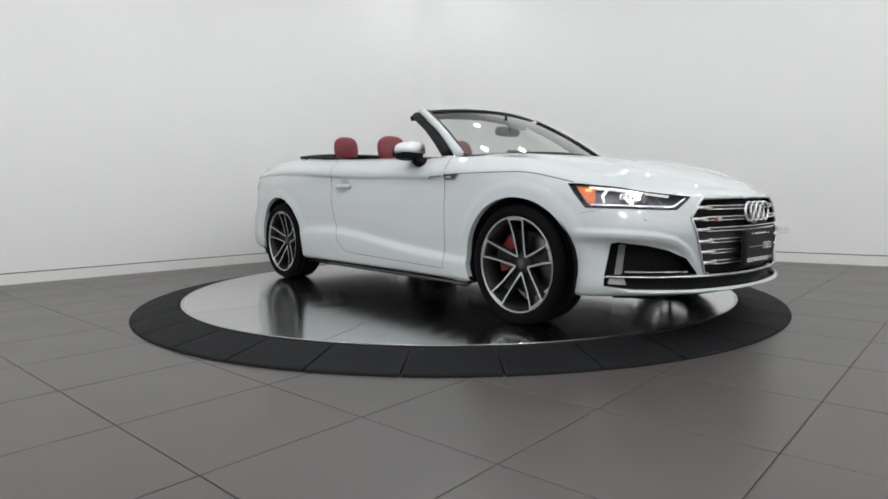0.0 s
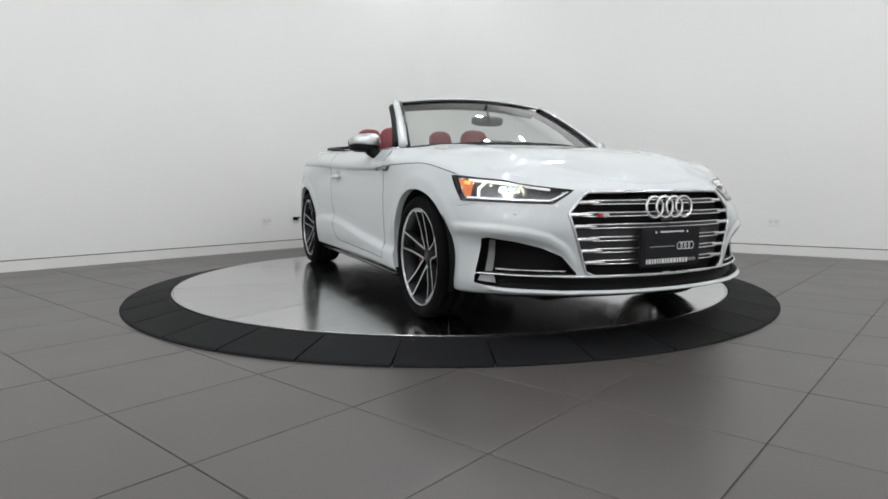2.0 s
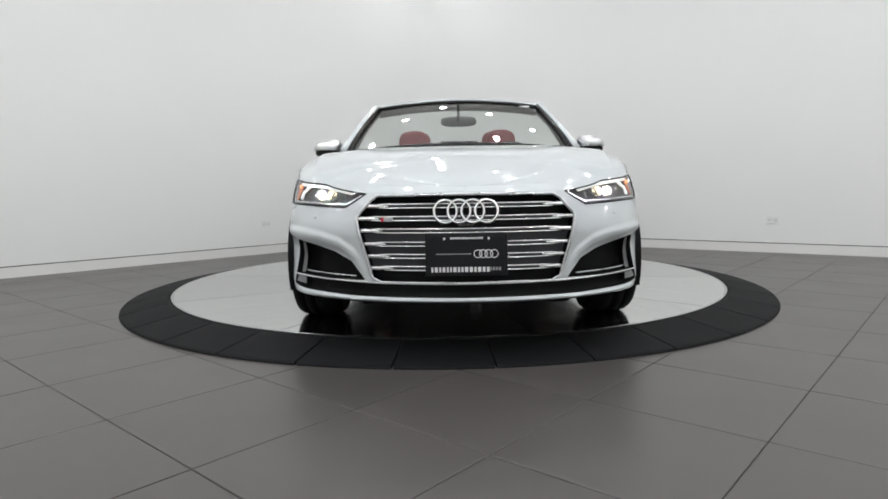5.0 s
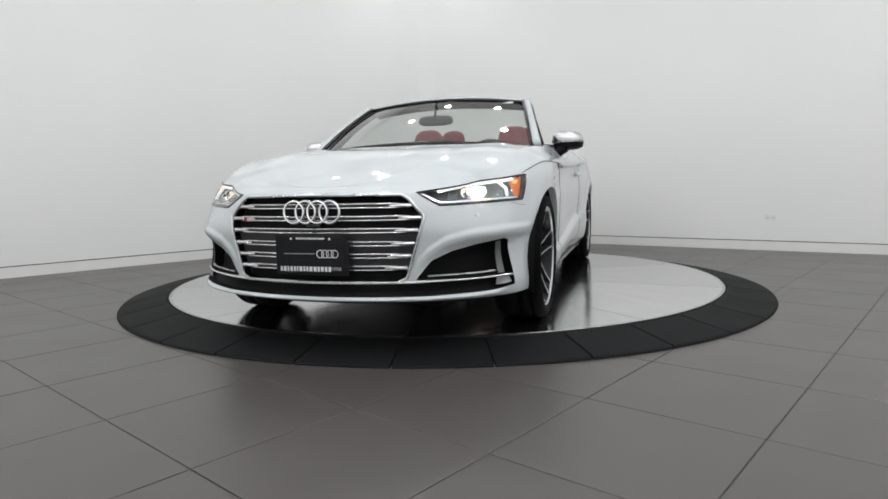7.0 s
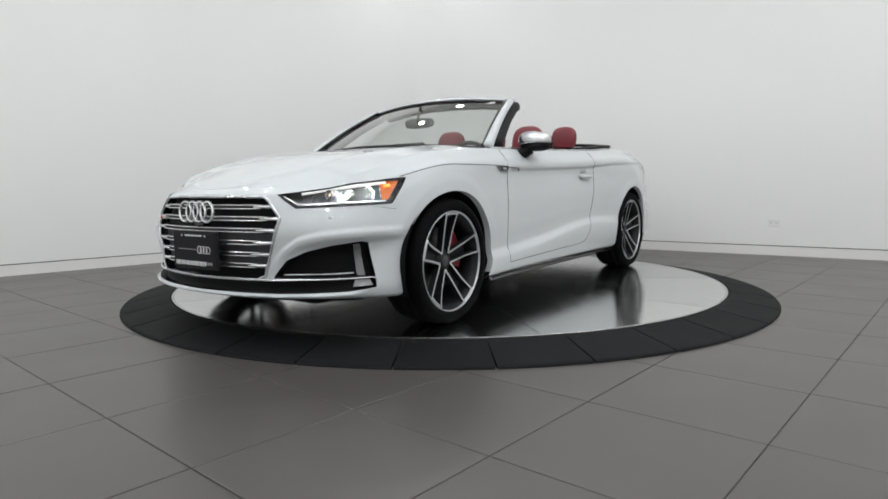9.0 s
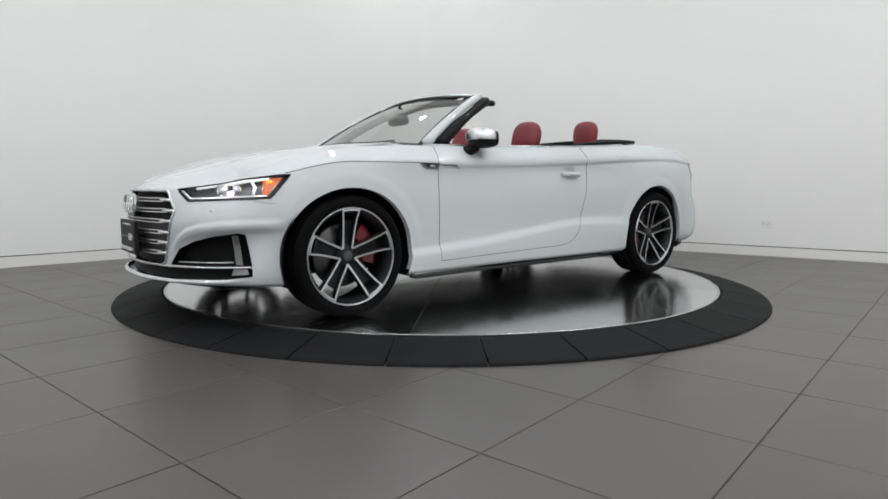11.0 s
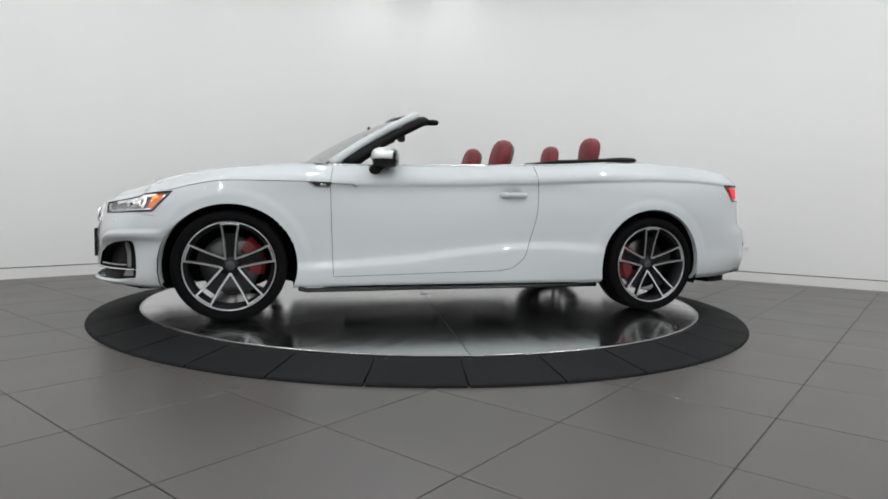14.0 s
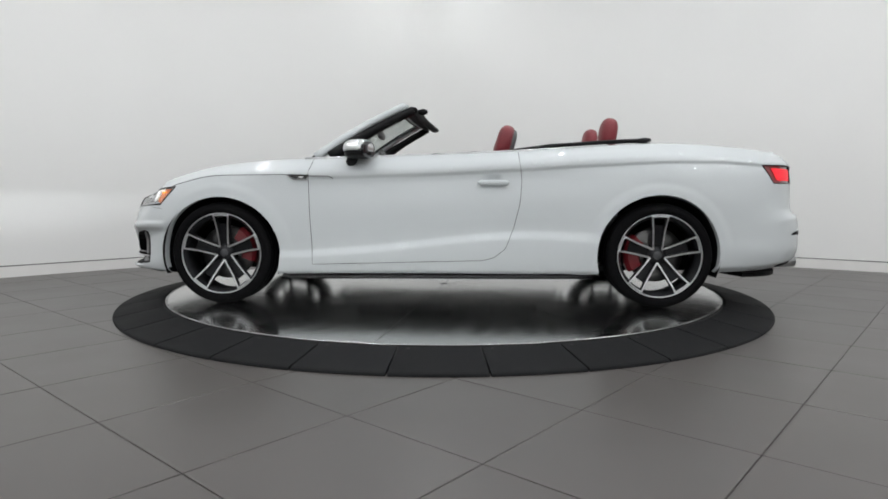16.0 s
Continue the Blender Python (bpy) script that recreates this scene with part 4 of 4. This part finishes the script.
    tube("header_trim", [p + Vector((-.070, 0, -.012)) for p in top], 0.034, M_BLACK, car, "black header lining", 8, 0.6)
    tube("header_latch", [p + Vector((-.140, 0, -.026)) for p in top], 0.034, M_BLACK, car, "", 8, 0.6)
    tube("header_seal", [p + Vector((.012, 0, .000)) for p in top], 0.010, M_GLOSS_BLACK, glass, "", 6)
    tube("cowl_seal", [base(-1 + 2 * k / 24) + Vector((.006, 0, .006)) for k in range(25)], 0.010, M_GLOSS_BLACK, glass, "black strip at the windscreen's foot", 6)
    # grey colour stands for the windscreen's reflection veiling the mirror
    cushion("rear_view_mirror", (.018, .125, .036), pose(.49, 0, 1.165, 0, 10, 0), M_SEATBACK, car, "dark inside mirror")
    tube("mirror_stalk", [(.52, 0, 1.165), (.47, 0, 1.28)], 0.009, M_BLACK, car, "", 8)

    # door mirrors
    for sd in (1, -1):
        cap = cushion("door_mirror", (.084, .100, .064), pose(.500, sd * .918, .988, 0, 0, -16 * sd), M_SATIN, car, "satin aluminium mirror cap", 2.8,
                      lambda v: Vector((v.x * (1 - 1.6 * sd * v.y), v.y, max(v.z, -.012) * (1 - 1.8 * sd * v.y))))
        cushion("mirror_foot", (.078, .095, .032), pose(.494, sd * .915, .962, 0, 0, -16 * sd), M_BLACK, cap, "black mirror underside", 2.6)
        cushion("mirror_face", (.008, .086, .048), pose(.428, sd * .930, .986, 0, 0, -16 * sd), M_GLOSS_BLACK, cap, "dark mirror glass in its black surround", 3.0)
        tube("mirror_arm", [(.560, sd * .80, .905), (.552, sd * .86, .915), (.530, sd * .90, .945)], 0.034, M_BLACK, cap, "black mirror arm", 10, 1.0)

    # cabin
    def rim(x, inn, dz):
        s = s_x(x)
        p = skin(s, float(levels(np.array(s))[0][8]))
        return Vector((p.x, p.y - inn, p.z + dz))
    for sd in (1, -1):
        xs = [.86 - 1.93 * k / 30 for k in range(31)]
        vs = []
        for x in xs:
            for inn, dz in ((0, 0), (.012, .006), (.03, .006), (.07, -.004), (.10, -.03), (.12, -.12), (.12, -.55)):
                p = rim(x, inn, dz)
                vs.append((p.x, p.y * sd, p.z))
        put("door_lining", vs, grid_faces(31, 7, 0, sd < 0), M_DARK_LEATHER, car, "black door and side lining")
        tube("belt_trim", mirror_pts([rim(x, .010, .004) for x in xs], sd), 0.008, M_SATIN, car, "satin silver belt trim", 6)
        tube("door_pull", mirror_pts([rim(x, .13, -.10) for x in (.5, .3, .1, -.1)], sd), 0.03, M_RED, car, "red door armrest", 8)
    xs = [-.47 - .86 * k / 18 for k in range(19)]
    rail = [rim(x, .060 + .02 * max(0, -x - 1.0), .006 + .020 * min(1, k / 5)) for k, x in enumerate(xs)]
    cross = [Vector((-1.36 - .04 * (k / 10), rail[-1].y * (1 - k / 10), rail[-1].z + .040 * (1 - (1 - k / 10) ** 2.6))) for k in range(1, 11)]
    half = rail + cross
    tube("roof_stowage_seal", half + [Vector((p.x, -p.y, p.z)) for p in half[-2::-1]], 0.020, M_BLACK, car, "black seal round the stowed roof", 8, 0.7)
    box("cabin_floor", (-1.1, -.78, .22), (1.0, .78, .26), M_BLACK, car, "dark cabin floor")
    box("rear_bulkhead", (-1.16, -.74, .24), (-1.09, .74, 1.03), M_DARK_LEATHER, car, "black rear bulkhead", 0.02)
    box("centre_console", (-.55, -.11, .26), (.55, .11, .58), M_DARK_LEATHER, car, "black centre console", 0.04)
    dash = []
    for i in range(17):
        y = -.76 + 1.52 * i / 16
        for x, z in ((.98, .93), (.80, .955), (.62, .945), (.52, .90), (.50, .80), (.56, .60)):
            dash.append((x - .10 * (y / .76) ** 2, y, z + (.018 if abs(y - .37) < .22 and x < .8 else 0)))
    put("dashboard", dash, grid_faces(17, 6), M_DARK_LEATHER, car, "black dashboard")
    box("screen", (.60, -.13, .93), (.625, .13, 1.02), M_GLOSS_BLACK, car, "dark dashboard screen", 0.008)
    wheel_m = pose(.36, .37, .845, 0, -68, 0)
    vs, fs = lathe([(.182 + .016 * math.cos(c), .016 * math.sin(c)) for c in [k * math.pi / 4 for k in range(8)]], 40, "z", True)
    sw = put("steering_wheel", [wheel_m @ Vector(v) for v in vs], fs, M_DARK_LEATHER, car, "black leather steering wheel")
    cushion("steering_hub", (.07, .075, .025), wheel_m, M_BLACK, sw, "")
    for a in (0, 180, 270):
        q = wheel_m @ Vector((.17 * math.cos(radians(a + 90)), .17 * math.sin(radians(a + 90)), 0))
        tube("steering_spoke", [wheel_m @ Vector((0, 0, 0)), q], 0.016, M_SATIN, sw, "", 6)
    for sd in (1, -1):
        seat = cushion("front_seat", (.27, .255, .085), pose(-.06, sd * .37, .475, 0, -8, 0), M_RED, car, "red leather front seat")
        cushion("backrest", (.085, .250, .30), pose(-.36, sd * .37, .715, 0, -14, 0), M_RED, seat, "red quilted backrest", 3.6)
        cushion("backrest_shell", (.055, .235, .29), pose(-.42, sd * .37, .715, 0, -14, 0), M_SEATBACK, seat, "grey seat back shell", 3.6)
        cushion("headrest", (.062, .128, .125), pose(-.440, sd * .37, 1.068, 0, -14, 0), M_RED, seat, "red leather headrest", 2.8)
        cushion("headrest_shell", (.040, .112, .110), pose(-.472, sd * .37, 1.058, 0, -16, 0), M_SEATBACK, seat, "grey headrest back", 2.8)
        for e in (1, -1):
            cushion("side_bolster", (.075, .045, .27), pose(-.33, sd * .37 + e * .225, .70, 0, -14, 0), M_RED, seat, "", 2.6)
        rear = cushion("rear_seat", (.24, .29, .10), pose(-.82, sd * .34, .50, 0, -6, 0), M_RED, car, "red leather rear seat")
        cushion("rear_backrest", (.09, .30, .26), pose(-1.02, sd * .34, .74, 0, -14, 0), M_RED, rear, "red rear backrest", 3.6)
        cushion("rear_headrest", (.058, .114, .105), pose(-1.158, sd * .36, 1.135, 0, -8, 0), M_RED, rear, "red leather rear headrest", 2.7)
    return car


car = car_thing()


# ---- ceiling downlights ----
def downlight():
    ob = put("downlight", *lathe([(0.082, 0.0), (0.085, -0.006), (0.069, -0.010), (0.063, -0.004), (0.063, 0.0)], 28), M_BASE)
    tagged(ob, "round recessed white ceiling downlight, lit", "ceiling light", "ceiling downlights")
    put("lamp_face", *lathe([(0.0, -0.003), (0.062, -0.003)], 24), M_LAMP, ob, "glowing lamp face")
    return ob


first_light = downlight()
# the first spot is an extra lamp, added to lighten the wall corner
SPOTS = [tuple((CORNER + DIR_L * 0.8 + DIR_R * 0.8).xy)]
for i in range(8):
    for j in range(8):
        p = CORNER + DIR_L * (1.30 + 1.15 * i) + DIR_R * (1.30 + 1.15 * j)
        if p.length > 1.9 or (i + j) % 2:
            SPOTS.append((p.x, p.y))
for i, (x, y) in enumerate(SPOTS):
    m = pose(x, y, CEIL)
    if i == 0:
        first_light.matrix_basis = m
    else:
        copy_thing(first_light, m)


# ---- wall outlets ----
def outlet(at, along):
    out = Vector((along.y, -along.x, 0))
    if out.dot(CENTRE - at) < 0:
        out = -out
    m = Matrix.Translation(at) @ Matrix((( along.x, out.x, 0, 0), (along.y, out.y, 0, 0), (0, 0, 1, 0), (0, 0, 0, 1)))
    ob = box("wall_outlet", (-.060, 0, -.038), (.060, .006, .038), M_OUTLET, bevel=0.002)
    ob.matrix_basis = m
    tagged(ob, "small pale double socket plate low on the wall", "outlet", "wall outlets")
    for x in (-.028, .028):
        box("socket", (x - .019, .006, -.015), (x + .019, .0075, .015), M_OUTLET_DARK, ob, "grey socket face")


def foot(p, d):
    v = Vector((p[0], p[1], 0)) - CORNER
    q = CORNER + d * v.dot(d)
    return Vector((q.x, q.y, p[2]))


outlet(foot((3.59, 1.93, .358), DIR_R), DIR_R)
outlet(foot((-2.19, 2.62, .360), DIR_L), DIR_L)


def plug():
    at = foot((-1.93, 2.90, .375), DIR_L)
    out = Vector((-DIR_L.y, DIR_L.x, 0))
    if out.dot(CENTRE - at) < 0:
        out = -out
    ob = tube("wall_plug", [at, at + out * .03, at + out * .05 + DIR_L * -.02], 0.022, M_BLACK, n=10)
    tagged(ob, "small black plug on the white wall", "plug")
    tube("plug_tip", [at + out * .02, at + out * .02 - DIR_L * .07 + Vector((0, 0, .012))], 0.008, M_BLACK, ob, n=8)


plug()


# ---- floor tiles ----
def tiles():
    e1 = Vector((math.cos(TILE_TURN), math.sin(TILE_TURN), 0))
    e2 = Vector((-e1.y, e1.x, 0))
    h, b, d = TILE / 2 - 0.0018, 0.0025, 0.006
    vs = [(x * h, y * h, -d) for x, y in ((-1, -1), (1, -1), (1, 1), (-1, 1))]
    vs += [(x * h, y * h, -0.0012) for x, y in ((-1, -1), (1, -1), (1, 1), (-1, 1))]
    vs += [(x * (h - b), y * (h - b), 0) for x, y in ((-1, -1), (1, -1), (1, 1), (-1, 1))]
    fs = [(8, 9, 10, 11)] + [(k, (k + 1) % 4, 4 + (k + 1) % 4, 4 + k) for k in range(4)] + [(4 + k, 4 + (k + 1) % 4, 8 + (k + 1) % 4, 8 + k) for k in range(4)]
    me = bpy.data.meshes.new("floor_tile")
    me.from_pydata(vs, [], fs)
    me.materials.append(M_TILE)
    spots = []
    inl, inr = Vector((-DIR_L.y, DIR_L.x, 0)), Vector((-DIR_R.y, DIR_R.x, 0))
    if inl.dot(CENTRE - CORNER) < 0:
        inl = -inl
    if inr.dot(CENTRE - CORNER) < 0:
        inr = -inr
    for i in range(-24, 25):
        for j in range(-24, 25):
            p = Vector((*TILE_AT, 0)) + e1 * TILE * (i + .5) + e2 * TILE * (j + .5)
            v = p - CORNER
            if v.dot(inl) < -.3 or v.dot(inr) < -.3 or (p - BACK).dot(inl) > .3 or (p - BACK).dot(inr) > .3:
                continue
            if p.length < DISC_R - .45:
                continue
            spots.append(p)
    spots.sort(key=lambda p: (p - Vector((0, -2.0, 0))).length)
    rng = random.Random(3)
    for p in spots[:300]:
        o = new("floor_tile", me)
        o.parent = floor
        o.matrix_basis = Matrix.Translation((p.x, p.y, rng.uniform(-.0004, .0003))) @ Matrix.Rotation(TILE_TURN + rng.choice((0, 1, 2, 3)) * math.pi / 2, 4, "Z")
    rest_v, rest_f = [], []
    for p in spots[300:]:
        m = Matrix.Translation((p.x, p.y, 0)) @ Matrix.Rotation(TILE_TURN, 4, "Z")
        k = len(rest_v)
        rest_v += [m @ Vector(v) for v in vs]
        rest_f += [tuple(k + q for q in f) for f in fs]
    if rest_v:
        tagged(put("outer_tiles", rest_v, rest_f, M_TILE, floor, smooth=False), kind="stuff")


tiles()

TURN = [(0.0, -48.40), (0.5, -52.58), (1.0, -56.82), (1.5, -61.16), (2.0, -65.51), (2.5, -69.84), (3.0, -73.95), (5.5, -94.45), (6.0, -98.60), (6.5, -102.89), (7.0, -107.31), (7.5, -111.79), (8.0, -116.27), (8.5, -120.59), (9.0, -124.87), (9.5, -129.12), (12.0, -150.29), (12.5, -154.51), (13.0, -158.71), (13.5, -162.88), (14.0, -167.01), (14.5, -171.08), (15.0, -175.09), (15.5, -179.07), (16.0, -183.02)]


def motions():
    """The plate turns steadily and carries the car with it."""
    walk(disc, [(t, pose(0, 0, DISC_Z, 0, 0, a)) for t, a in TURN])
    rows = []
    for t, a in TURN:
        c, s = math.cos(radians(a)), math.sin(radians(a))
        rows.append((t, pose(c * CAR_OFF[0] - s * CAR_OFF[1], s * CAR_OFF[0] + c * CAR_OFF[1], DISC_Z, 0, 0, a)))
    walk(car, rows)


motions()
